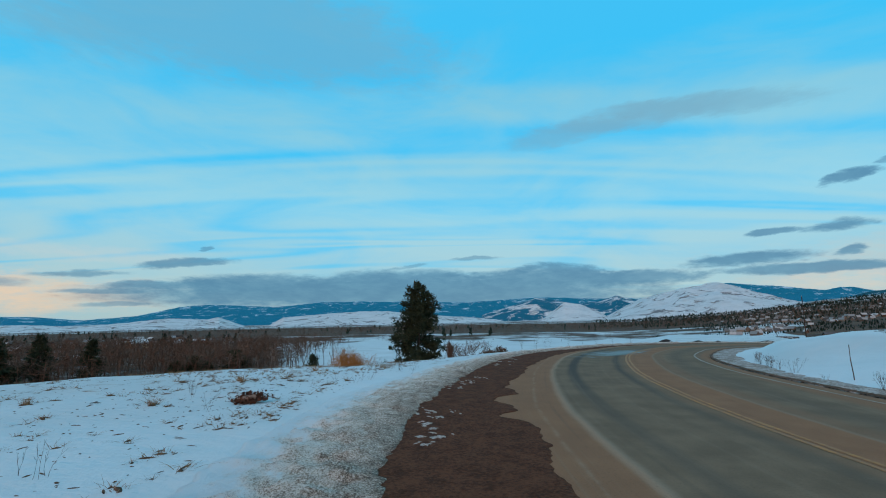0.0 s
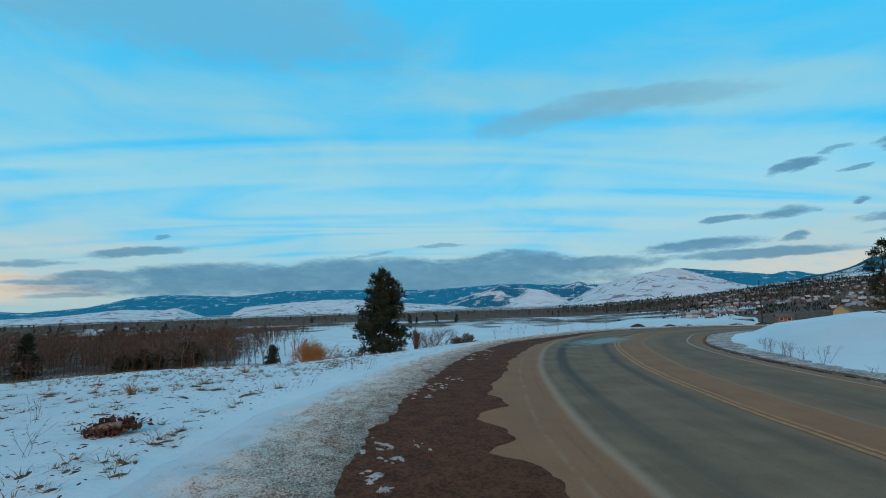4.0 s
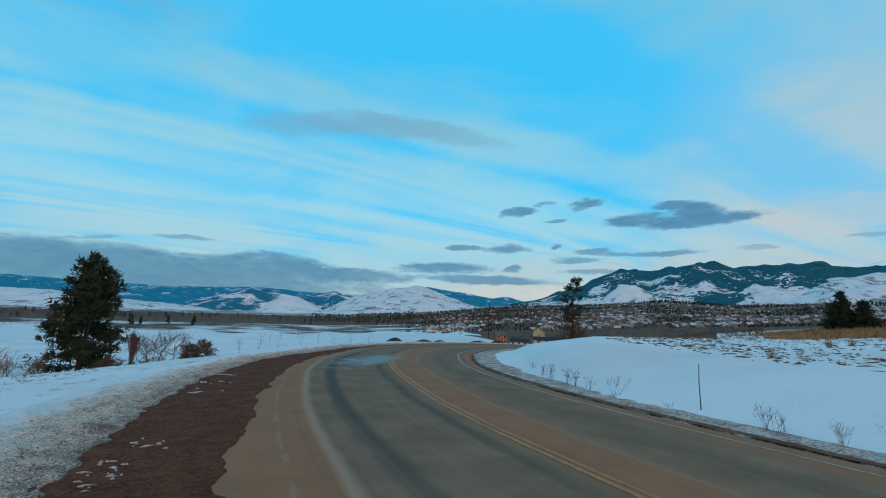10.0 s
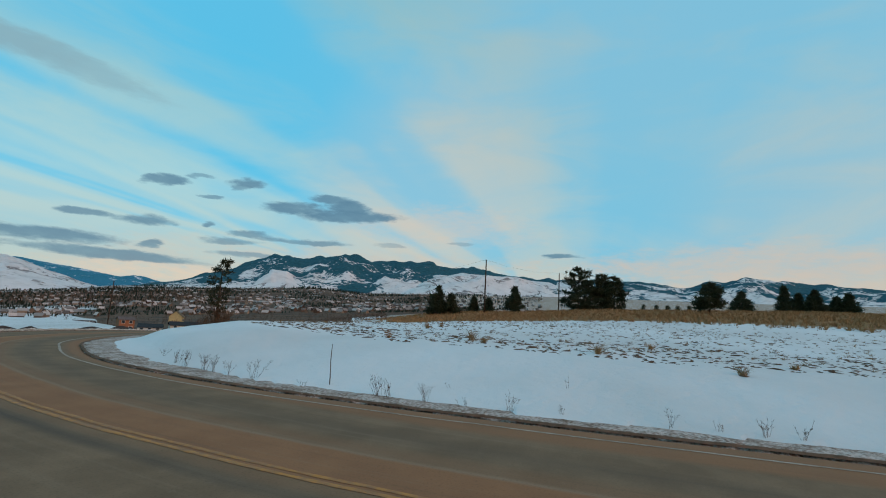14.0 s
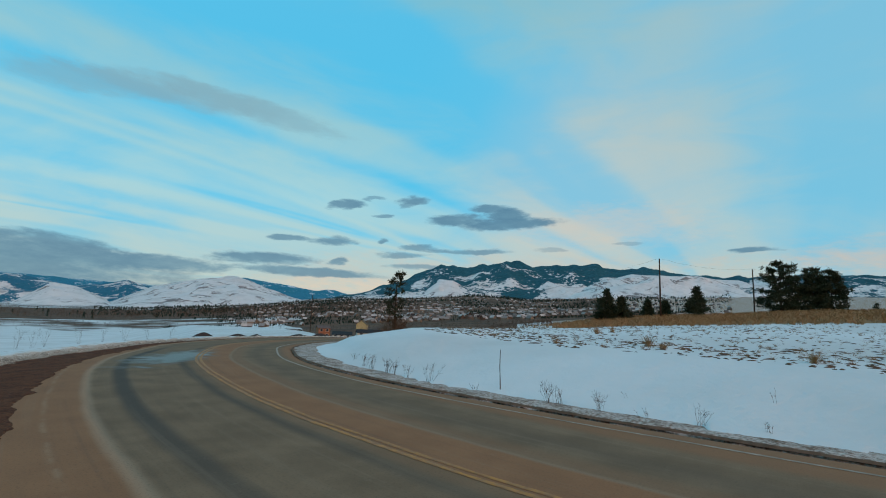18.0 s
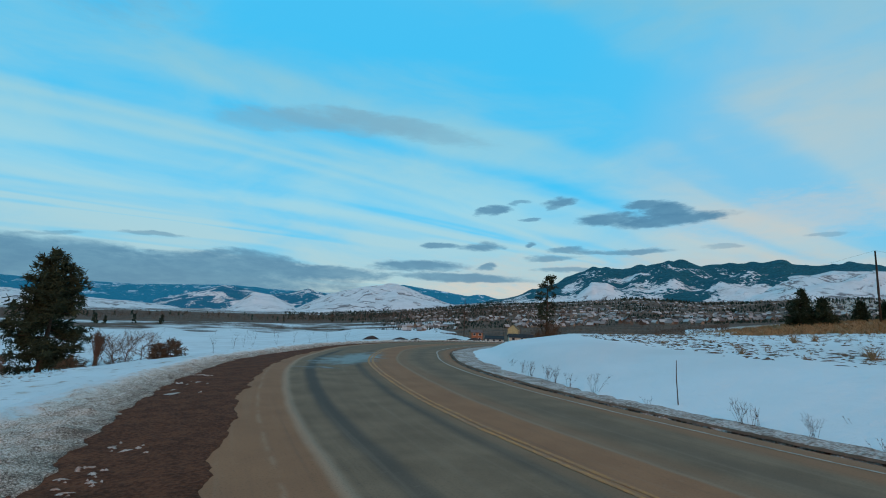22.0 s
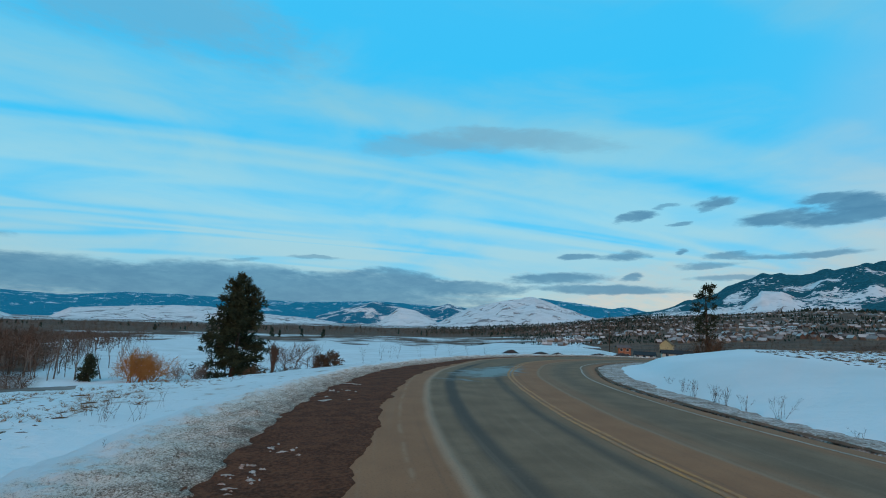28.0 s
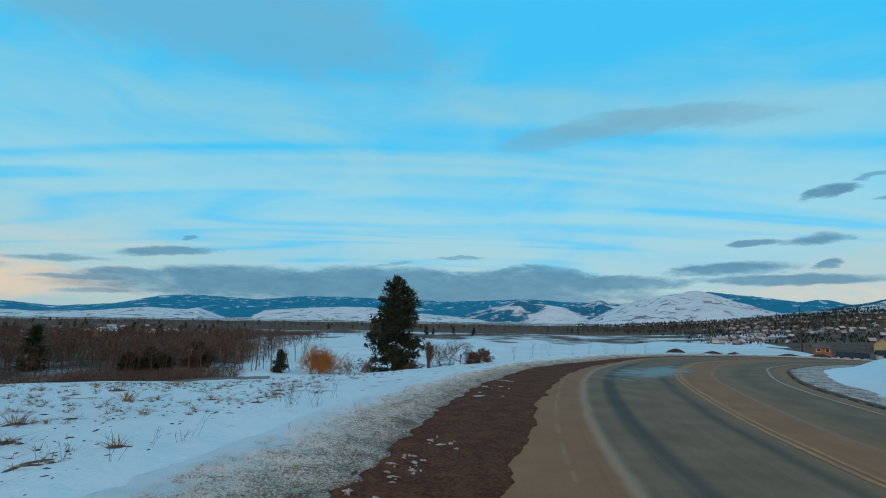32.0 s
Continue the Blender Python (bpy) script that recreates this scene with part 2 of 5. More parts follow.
def varied(name, one, two, rough=0.85):
    """A tone that differs from piece to piece of one mesh and from object to object."""
    m, nt, b = material(name, rough)
    isl = nt.nodes.new("ShaderNodeNewGeometry").outputs["Random Per Island"]
    obj = nt.nodes.new("ShaderNodeObjectInfo").outputs["Random"]
    k = math_node(nt, "FRACT", math_node(nt, "ADD", isl, obj))
    link(nt, mix_color(nt, k, one, two), b.inputs["Base Color"])
    return m


SNOW, OLD_SNOW = (0.70, 0.70, 0.70), (0.60, 0.59, 0.58)
STRAW, EARTH = (0.38, 0.20, 0.09), (0.17, 0.085, 0.045)


def ground_material():
    m, nt, b = material("snowy_ground", 0.9)
    p = position(nt)
    grass, wood = attribute(nt, "grass"), attribute(nt, "wood")
    blot = noise_node(nt, p, 2.0, 7.0, 0.68)
    broad = noise_node(nt, p, 0.07, 5.0, 0.6)
    far_blot = noise_node(nt, p, 0.012, 6.0, 0.65)
    snow = mix_color(nt, smooth(nt, broad, 0.35, 0.7), SNOW, OLD_SNOW)
    straw = mix_color(nt, smooth(nt, noise_node(nt, p, 3.0, 5.0), 0.35, 0.65), STRAW, EARTH)
    bare = smooth(nt, math_node(nt, "ADD", math_node(nt, "MULTIPLY", blot, 0.6), grass), 0.62, 0.74)
    tone = mix_color(nt, bare, snow, straw)
    brown = mix_color(nt, smooth(nt, noise_node(nt, p, 0.05, 5.0), 0.4, 0.6), (0.15, 0.083, 0.054), (0.088, 0.055, 0.041))
    cover = smooth(nt, math_node(nt, "ADD", math_node(nt, "MULTIPLY", far_blot, 0.8), wood), 0.72, 0.86)
    link(nt, mix_color(nt, cover, tone, brown), b.inputs["Base Color"])
    bump(nt, b, noise_node(nt, p, 2.6, 8.0, 0.62), 0.7, 0.09)
    return m


def road_material():
    """Dusty asphalt: u runs across from the line down the middle, to the right, in metres; v runs along."""
    m, nt, b = material("dusty_asphalt", 0.9)
    b.inputs["Specular IOR Level"].default_value = 0.12
    p = position(nt)
    uv = nt.nodes.new("ShaderNodeUVMap")
    uv.uv_map = "lane"
    part3 = nt.nodes.new("ShaderNodeSeparateXYZ")
    link(nt, uv.outputs[0], part3.inputs[0])
    wob = math_node(nt, "MULTIPLY", math_node(nt, "SUBTRACT", noise_node(nt, p, 0.5, 4.0), 0.5), 0.16)
    u = math_node(nt, "ADD", part3.outputs[0], wob)
    grain = noise_node(nt, p, 60.0, 3.0)
    mottle = noise_node(nt, p, 1.1, 5.0)
    asphalt = mix_color(nt, smooth(nt, mottle, 0.3, 0.7), (0.184, 0.106, 0.064), (0.248, 0.144, 0.087))
    sand = mix_color(nt, smooth(nt, mottle, 0.3, 0.7), (0.36, 0.148, 0.073), (0.295, 0.120, 0.060))

    def band(lo, hi, edge, most):
        return math_node(nt, "MULTIPLY", math_node(nt, "MULTIPLY", smooth(nt, u, lo - edge, lo + edge), smooth(nt, u, hi - edge, hi + edge, 1.0, 0.0)), most)

    tone = mix_color(nt, band(-9.0, -2.78, 0.05, 0.88), asphalt, sand)
    tone = mix_color(nt, band(-0.02, 1.02, 0.06, 0.95), tone, sand)
    tone = mix_color(nt, band(-0.35, -0.02, 0.1, 0.22), tone, sand)
    tone = mix_color(nt, band(1.02, 1.5, 0.2, 0.3), tone, sand)
    tone = mix_color(nt, band(3.05, 6.0, 0.2, 0.7), tone, sand)
    worn = math_node(nt, "ADD", band(-2.25, -1.95, 0.12, 0.34), band(-0.62, -0.32, 0.14, 0.3))
    worn = math_node(nt, "ADD", worn, band(1.75, 2.3, 0.25, 0.22))
    tone = mix_color(nt, worn, tone, (0.085, 0.066, 0.054))
    pale = math_node(nt, "ADD", band(-2.88, -2.72, 0.07, 0.34), math_node(nt, "ADD", band(1.02, 1.1, 0.07, 0.24), math_node(nt, "MULTIPLY", band(-3.42, -3.36, 0.04, 0.2), smooth(nt, noise_node(nt, p, 1.6, 5.0, 0.7), 0.4, 0.6))))
    tone = mix_color(nt, pale, tone, (0.56, 0.37, 0.255))
    place = nt.nodes.new("ShaderNodeMapping")
    place.vector_type = "TEXTURE"
    place.inputs["Location"].default_value = (8.2, 17.8, 0)
    place.inputs["Rotation"].default_value = (0, 0, radians(50))
    place.inputs["Scale"].default_value = (3.9, 1.25, 40)
    link(nt, p, place.inputs[0])
    far = vec_node(nt, "LENGTH", place.outputs[0], (0.0, 0.0, 0.0)).outputs["Value"]
    far = math_node(nt, "ADD", far, math_node(nt, "MULTIPLY", math_node(nt, "SUBTRACT", noise_node(nt, p, 0.9, 5.0, 0.6, 0.5), 0.5), 2.4))
    wet = smooth(nt, far, 1.15, 0.35, 0.0, 0.85)
    track = math_node(nt, "MULTIPLY", math_node(nt, "ADD", band(-2.28, -1.98, 0.10, 0.8), band(-0.6, -0.42, 0.10, 0.6)), smooth(nt, part3.outputs[1], 59.0, 69.0))
    track = math_node(nt, "MULTIPLY", track, smooth(nt, part3.outputs[1], 84.0, 80.0))
    damp = math_node(nt, "MAXIMUM", wet, track)
    tone = mix_color(nt, damp, tone, (0.075, 0.058, 0.048))
    drawn = nt.nodes.new("ShaderNodeMapping")
    drawn.inputs["Scale"].default_value = (6.0, 0.10, 1.0)
    link(nt, uv.outputs[0], drawn.inputs[0])
    rub = noise_node(nt, drawn.outputs[0], 1.0, 6.0, 0.62)
    tone = mix_color(nt, smooth(nt, rub, 0.52, 0.72, 0.0, 0.22), tone, (0.31, 0.20, 0.135))
    tone = mix_color(nt, smooth(nt, rub, 0.47, 0.28, 0.0, 0.22), tone, (0.09, 0.066, 0.052))
    grit = noise_node(nt, p, 9.0, 6.0, 0.7)
    tone = mix_color(nt, smooth(nt, grit, 0.56, 0.75, 0.0, 0.22), tone, (0.34, 0.23, 0.165))
    pits = noise_node(nt, p, 34.0, 4.0, 0.7)
    tone = mix_color(nt, smooth(nt, pits, 0.5, 0.3, 0.0, 0.34), tone, (0.05, 0.036, 0.027))
    link(nt, tone, b.inputs["Base Color"])
    link(nt, math_node(nt, "SUBTRACT", 0.9, math_node(nt, "MULTIPLY", wet, 0.6)), b.inputs["Roughness"])
    link(nt, math_node(nt, "ADD", math_node(nt, "MULTIPLY", wet, 0.32), 0.12), b.inputs["Specular IOR Level"])
    bump(nt, b, grain, 0.35, 0.006)
    return m


def hill_material(name, cover, forest, snow, fall=0.0, scale=0.004, lines=0.0, soft=0.035):
    """Snow with forest on it; cover: how much forest, fall: how much more of it towards the top, lines: rock and brush along gullies."""
    m, nt, b = material(name, 0.9)
    p = position(nt)
    high = attribute(nt, "high")
    blot = noise_node(nt, p, scale, 9.0, 0.66, 0.5)
    fine = noise_node(nt, p, scale * 12, 4.0, 0.6)
    k = math_node(nt, "ADD", math_node(nt, "ADD", math_node(nt, "MULTIPLY", blot, 1.0), math_node(nt, "MULTIPLY", math_node(nt, "SUBTRACT", fine, 0.5), 0.36)), math_node(nt, "MULTIPLY", high, fall))
    k = smooth(nt, k, 0.5 - cover - soft, 0.5 - cover + soft)
    grey = mix_color(nt, smooth(nt, noise_node(nt, p, scale * 3, 6.0, 0.6), 0.4, 0.7), snow, tuple(0.84 * c for c in snow))
    if lines:
        seam = math_node(nt, "ABSOLUTE", math_node(nt, "SUBTRACT", noise_node(nt, p, scale * 0.9, 7.0, 0.6, 0.8), 0.5))
        seam = smooth(nt, seam, 0.030, 0.010, 0.0, lines)
        seam = math_node(nt, "MULTIPLY", seam, smooth(nt, noise_node(nt, p, scale * 1.7, 4.0), 0.42, 0.52))
        grey = mix_color(nt, seam, grey, (0.16, 0.125, 0.12))
        brush = smooth(nt, noise_node(nt, p, scale * 14, 4.0, 0.7), 0.55, 0.66, 0.0, 0.6)
        grey = mix_color(nt, math_node(nt, "MULTIPLY", brush, smooth(nt, noise_node(nt, p, scale * 2.2, 4.0), 0.5, 0.62)), grey, (0.2, 0.15, 0.14))
    dark = mix_color(nt, smooth(nt, noise_node(nt, p, scale * 20, 3.0), 0.35, 0.65), forest, tuple(1.5 * c for c in forest))
    link(nt, mix_color(nt, k, grey, dark), b.inputs["Base Color"])
    bump(nt, b, noise_node(nt, p, scale * 2.5, 8.0, 0.6, 0.5), 0.5, 40.0)
    return m


M_GROUND = ground_material()
M_ROAD = road_material()
M_GRAVEL = plain("damp_red_gravel", (0.172, 0.056, 0.028), (0.070, 0.023, 0.012), 22.0, 0.92, 0.9, 0.03)


def slush_material():
    """Old snow with grit thrown on it, dirtier towards the road."""
    m, nt, b = material("gritty_old_snow", 0.85)
    p = position(nt)
    edge = attribute(nt, "across")
    speck, clod = noise_node(nt, p, 38.0, 5.0, 0.72), noise_node(nt, p, 4.0, 5.0, 0.65)
    k = math_node(nt, "ADD", math_node(nt, "MULTIPLY", speck, 0.7), math_node(nt, "MULTIPLY", clod, 0.3))
    k = math_node(nt, "ADD", k, math_node(nt, "MULTIPLY", edge, 0.20))
    grit = noise_node(nt, p, 90.0, 2.0)
    k = math_node(nt, "ADD", k, math_node(nt, "MULTIPLY", math_node(nt, "SUBTRACT", grit, 0.5), 0.35))
    tone = mix_color(nt, smooth(nt, k, 0.53, 0.68), (0.80, 0.63, 0.53), (0.44, 0.28, 0.205))
    tone = mix_color(nt, smooth(nt, k, 0.64, 0.76), tone, (0.12, 0.068, 0.047))
    link(nt, mix_color(nt, smooth(nt, math_node(nt, "ADD", edge, math_node(nt, "MULTIPLY", math_node(nt, "SUBTRACT", clod, 0.5), 0.9)), 0.12, 0.5), SNOW, tone), b.inputs["Base Color"])
    bump(nt, b, speck, 0.9, 0.03)
    return m


M_SLUSH = slush_material()
M_SOIL = plain("bare_soil", (0.20, 0.11, 0.075), (0.11, 0.065, 0.045), 7.0, 0.95, 0.7, 0.03)
M_VERGE = plain("gritty_verge", (0.62, 0.50, 0.45), (0.18, 0.10, 0.068), 15.0, 0.95, 0.9, 0.04)
M_YELLOW = plain("worn_yellow_paint", (0.52, 0.19, 0.04), (0.31, 0.125, 0.055), 7.0, 0.7, 0.2, 0.004)
M_WHITE = plain("worn_white_paint", (0.44, 0.32, 0.25), (0.25, 0.165, 0.12), 8.0, 0.7, 0.2, 0.004)
M_BARK = plain("pine_bark", (0.10, 0.06, 0.04), (0.05, 0.034, 0.028), 9.0, 0.95, 0.8, 0.03)
M_NEEDLE = varied("pine_needles", (0.016, 0.024, 0.011), (0.050, 0.052, 0.020), 0.85)
M_TWIG = varied("bare_twigs", (0.13, 0.075, 0.052), (0.20, 0.12, 0.085), 0.9)
M_STRAW = varied("dry_grass", (0.34, 0.20, 0.10), (0.20, 0.11, 0.06), 0.9)

# Ground shape --------------------------------------------------------------
LINE = [(4.6, -60), (4.7, -30), (4.8, -12), (4.85, -2.6), (5.0, 1.8), (5.4, 4.8), (5.95, 8.0), (6.6, 10.6), (7.6, 13.8), (8.9, 16.9),
        (10.8, 20.1), (13.2, 23.4), (17.2, 27.0), (23.0, 30.8), (32, 35), (48, 40), (75, 45)]


def spline(points, step=0.35):
    """A smooth line through the points, in even steps."""
    p = np.array(points, float)
    p = np.vstack([2 * p[0] - p[1], p, 2 * p[-1] - p[-2]])
    out = []
    for a, b, c, d in zip(p, p[1:], p[2:], p[3:]):
        t = np.linspace(0, 1, 40, endpoint=False)[:, None]
        out.append(0.5 * (2 * b + (c - a) * t + (2 * a - 5 * b + 4 * c - d) * t**2 + (3 * b - a - 3 * c + d) * t**3))
    q = np.vstack([*out, p[-2:-1]])
    run = np.r_[0, np.cumsum(np.hypot(*np.diff(q, axis=0).T))]
    s = np.arange(0, run[-1], step)
    return np.c_[np.interp(s, run, q[:, 0]), np.interp(s, run, q[:, 1])], s


ROAD, RUN = spline(LINE)
AHEAD = np.gradient(ROAD, axis=0)
AHEAD /= np.linalg.norm(AHEAD, axis=1)[:, None]
RIGHT = np.c_[AHEAD[:, 1], -AHEAD[:, 0]]
STATION = [-60, -12, 1.8, 6, 10, 13, 16, 20, 27, 40]
WIDTHS = {
    "middle": (0.32, 0.32, 0.33, 0.42, 0.34, 0.28, 0.25, 0.2, 0.1, 0.0),
    "left_line": (3.17, 3.17, 3.15, 3.1, 3.0, 2.95, 2.85, 2.6, 2.5, 2.6),
    "gravel": (6.35, 6.35, 6.25, 5.92, 5.68, 5.35, 4.9, 3.8, 3.1, 3.3),
    "slush": (8.2, 8.2, 8.0, 7.5, 7.0, 6.4, 5.9, 5.0, 4.2, 4.3),
    "right_line": (3.75, 3.7, 3.35, 2.95, 2.68, 2.6, 2.6, 2.65, 2.65, 2.8),
    "kerb": (4.7, 4.65, 4.1, 3.68, 3.4, 3.28, 3.28, 3.35, 3.4, 3.5),
    "verge": (5.4, 5.3, 4.85, 4.5, 4.36, 4.34, 4.5, 4.6, 4.5, 4.5),
}
# the damp gravel's edge reaches out over the pavement in tongues
TONGUES = [(-60, 4.1), (-3, 4.1), (-0.6, 4.0), (0.2, 3.93), (0.75, 4.1), (1.0, 4.6), (1.3, 4.5), (1.6, 4.12), (2.0, 4.2), (2.5, 4.68), (2.9, 4.55),
           (3.3, 4.06), (3.8, 4.15), (4.3, 4.42), (5.2, 4.4), (6.5, 4.1), (8, 3.98), (10, 3.88), (13, 3.62), (16, 3.35), (20, 2.9), (27, 2.75), (40, 2.9)]


def wide(kind, y):
    if kind == "paved":
        return np.interp(y, [p[0] for p in TONGUES], [p[1] for p in TONGUES])
    return np.interp(y, STATION, WIDTHS[kind])


def sstep(x, lo, hi):
    t = np.clip((x - lo) / (hi - lo), 0, 1)
    return t * t * (3 - 2 * t)


def lateral(x, y):
    """Distance from the road's middle line, positive to its right, and the line's own y there."""
    lat, own = np.full(x.shape, 99.0), np.zeros(x.shape)
    near = np.hypot(x - 10, y) < 125
    q = np.stack([x[near], y[near]], -1)
    best, k = np.full(len(q), 1e9), np.zeros(len(q), int)
    for n in range(0, len(q), 4000):
        d = ((q[n : n + 4000, None, :] - ROAD[None, ::2]) ** 2).sum(-1)
        k[n : n + 4000], best[n : n + 4000] = 2 * d.argmin(1), d.min(1)
    side = ((q - ROAD[k]) * RIGHT[k]).sum(-1)
    lat[near], own[near] = np.where(side > 0, 1, -1) * np.sqrt(best), ROAD[k, 1]
    turn = np.degrees(np.arctan2(x, y))
    lat[~near & (turn < 44) & (turn > -172)] = -99
    return lat, own


FOOT_AZ = [-180, -120, -60, -45, 9, 21, 25, 32, 37, 41, 48, 57, 63, 71, 85, 100, 140, 180]
FOOT_EL = [2.5, 1.0, -0.9, -1.1, -0.45, -0.2, 0.05, 0.7, 1.3, 1.75, 2.25, 3.0, 2.7, 3.2, 3.55, 3.45, 3.2, 2.5]


def level(r):
    return -0.00045 * np.clip(r - 9, 0, 51) ** 2


def height(x, y):
    """The lie of the land: a bench with the road on it, a bank and a field on one side, a wide valley on the other."""
    x, y = np.asarray(x, float), np.asarray(y, float)
    r, az = np.hypot(x, y), np.degrees(np.arctan2(x, y))
    lat, own = lateral(x, y)
    d = np.maximum(lat - wide("verge", own) + 0.1, 0)
    fade = 1 - sstep(d, 2, 12)
    bank = 0.155 * np.minimum(d, 5.0) + 0.045 * np.maximum(d - 5.0, 0)
    bank = bank + 0.34 * sstep(d, 0.6, 2.0) * sstep(own, 10, 17) * (1 - sstep(az, 50, 63))
    out = np.minimum(-0.62 * x + 0.79 * y - 8.2 - 2.0 * sstep(-az, 20, 38), -lat - wide("slush", own) + 0.5)
    u = np.maximum(out, 0)
    steep = np.interp(az, [-24, -12, -5, 1, 6.5, 12, 18, 26], [1.0, 1.65, 2.3, 2.9, 3.2, 2.4, 1.1, 0.42])
    slope = steep * np.where(u < 8.6, 0.0075 * u**2, 0.5547) + np.minimum(steep, 1.0) * 0.13 * np.maximum(u - 8.6, 0)
    near = level(r) * np.where(lat > 0, fade, 1) + np.where(lat > 0, bank, 0) - slope
    crest = np.tan(np.radians(np.interp(az, [44, 50, 55, 60, 64.4, 71, 77.7, 84, 90.3, 101, 110, 180], [-3.2, -2.6, -1.8, -1.2, -0.6, 0.5, 1.12, 1.45, 1.95, 2.3, 2.5, 2.0]) - np.interp(r, [38, 60, 100, 160], [1.2, 0.75, 0.0, 0.1])))
    blend = sstep(r, 40, 62) * sstep(az, 58, 66)
    near = np.where((lat > 0) & (az > 44), near * (1 - blend) + (1.76 + r * crest) * blend, near)
    near = np.where((az > 46) & (az < 70) & (r > 44), np.minimum(near, 1.76 + r * (crest + 0.003)), near)
    top = 2000 * np.tan(np.radians(np.interp(az, FOOT_AZ, FOOT_EL)))
    low = np.interp(az, [-180, -150, -100, 18, 42, 72, 110, 180], [0, -12, -22, -22, -10, 5, 6, 4])
    far = low + (top - low) * sstep(r, 250, 2400) * np.where(r > 2000, r / 2000, 1)
    near = np.where((lat < 0) & (az < 40), np.maximum(near, far), near)
    start = np.interp(az, [-180, -60, 25, 40, 52, 62, 75, 180], [130, 220, 220, 54, 55, 75, 120, 130])
    w = sstep(r, start, 2.6 * start)
    return near * (1 - w) + far * w


def relief(x, y):
    """Small unevenness of the snow."""
    return np.array([0.05 * noise.noise((a * 0.55, b * 0.55, 0)) + 0.022 * noise.noise((a * 2.1, b * 2.1, 3)) for a, b in zip(np.ravel(x), np.ravel(y))]).reshape(np.shape(x))


def mesh_object(name, verts, faces, mat, parent=None, label="", uvs=None, floats=None, shade=True):
    me = bpy.data.meshes.new(name)
    me.from_pydata([tuple(v) for v in verts], [], faces)
    me.materials.append(mat)
    if uvs is not None:
        layer = me.uv_layers.new(name="lane")
        idx = np.zeros(len(me.loops), int)
        me.loops.foreach_get("vertex_index", idx)
        layer.data.foreach_set("uv", np.asarray(uvs, float)[idx].ravel())
    for key, values in (floats or {}).items():
        a = me.attributes.new(key, "FLOAT", "POINT")
        a.data.foreach_set("value", np.asarray(values, np.float32).ravel())
    if shade:
        me.polygons.foreach_set("use_smooth", np.ones(len(me.polygons), bool))
    me.update()
    ob = new(name, me)
    if parent is not None:
        ob.parent = parent
    if label:
        ob["label"] = label
    return ob


def grid_faces(rows, cols, closed=False):
    f = []
    for i in range(rows - 1):
        for j in range(cols if closed else cols - 1):
            k = (j + 1) % cols
            f.append((i * cols + j, i * cols + k, (i + 1) * cols + k, (i + 1) * cols + j))
    return f


def z_at(x, y):
    return float(height(np.array([x]), np.array([y]))[0])


def make_ground():
    az = np.radians(np.r_[np.arange(-60, 122, 0.42), np.arange(122, 300, 3.0)])
    radius = np.r_[np.geomspace(0.6, 4950, 235)]
    rr, aa = np.meshgrid(radius, az, indexing="ij")
    x, y = rr * np.sin(aa), rr * np.cos(aa)
    z = height(x, y)
    lat, own = lateral(x, y)
    strip = (lat > -wide("slush", own) + 0.25) & (lat < wide("verge", own) - 0.25)
    close = rr < 150
    z[close] += relief(x[close], y[close]) * np.where(strip[close], 0, 1)
    z = np.where(strip, z - 0.10, z)
    d = lat - wide("verge", own)
    az_d = np.degrees(aa)
    grass = np.where(lat > 0, 0.24 * sstep(d, 6.0, 9.0) + 0.42 * sstep(rr, 50, 58) * sstep(az_d, 62, 70) * (az_d < 130), 0.02)
    left = lat < -wide("slush", own)
    brow = -0.62 * x + 0.79 * y
    grass = np.where(left & (lat > -90), 0.20 + 0.10 * sstep(brow, 4, 11), grass)
    grass = np.where((rr > 135) & (az_d > 66), 0.40, np.where(rr > 160, 0.0, grass))
    open_field = sstep(az_d, -22, -12) * (1 - sstep(az_d, 34, 40)) * (rr < 780) * (rr > 60) * (1 - 0.88 * sstep(rr + 60 * np.sin(az_d * 0.9), 400, 520))
    behind = (az_d < -17) & (az_d > -100) & (brow > 19)
    wood = np.where(((rr > 60) | behind) & (az_d < 60), 0.50 * (1 - open_field) - 0.25 * open_field, -0.4)
    wood = np.where((rr > 90) & (az_d > 37) & (az_d < 80), np.where(rr < 240, 0.60, np.where(rr < 1500, 0.62, 0.46)), wood)
    wood = np.where(rr > 780, np.where(az_d < 45, np.where(rr < 1600, 0.75, 0.4), np.where(az_d < 72, 0.5, 0.22)), wood)
    wood = np.where((lat > -30) & (rr < 90) & ~behind, -0.4, wood)
    wood = np.where((az_d > 62) & (rr < 240), -0.4, wood)
    verts = np.vstack([[0, 0, z_at(0, 0) - 0.1], np.c_[x.ravel(), y.ravel(), z.ravel()]])
    n = len(az)
    faces = [tuple(1 + v for v in f) for f in grid_faces(len(radius), n, True)] + [(0, 1 + (j + 1) % n, 1 + j) for j in range(n)]
    faces = [tuple(reversed(f)) for f in faces]
    ob = mesh_object("ground", verts, faces, M_GROUND, floats={"grass": np.r_[0, grass.ravel()], "wood": np.r_[-0.4, wood.ravel()]})
    tagged(ob, "snow-covered ground with dry grass falling to a wide valley", "ground", kind="structure")


make_ground()


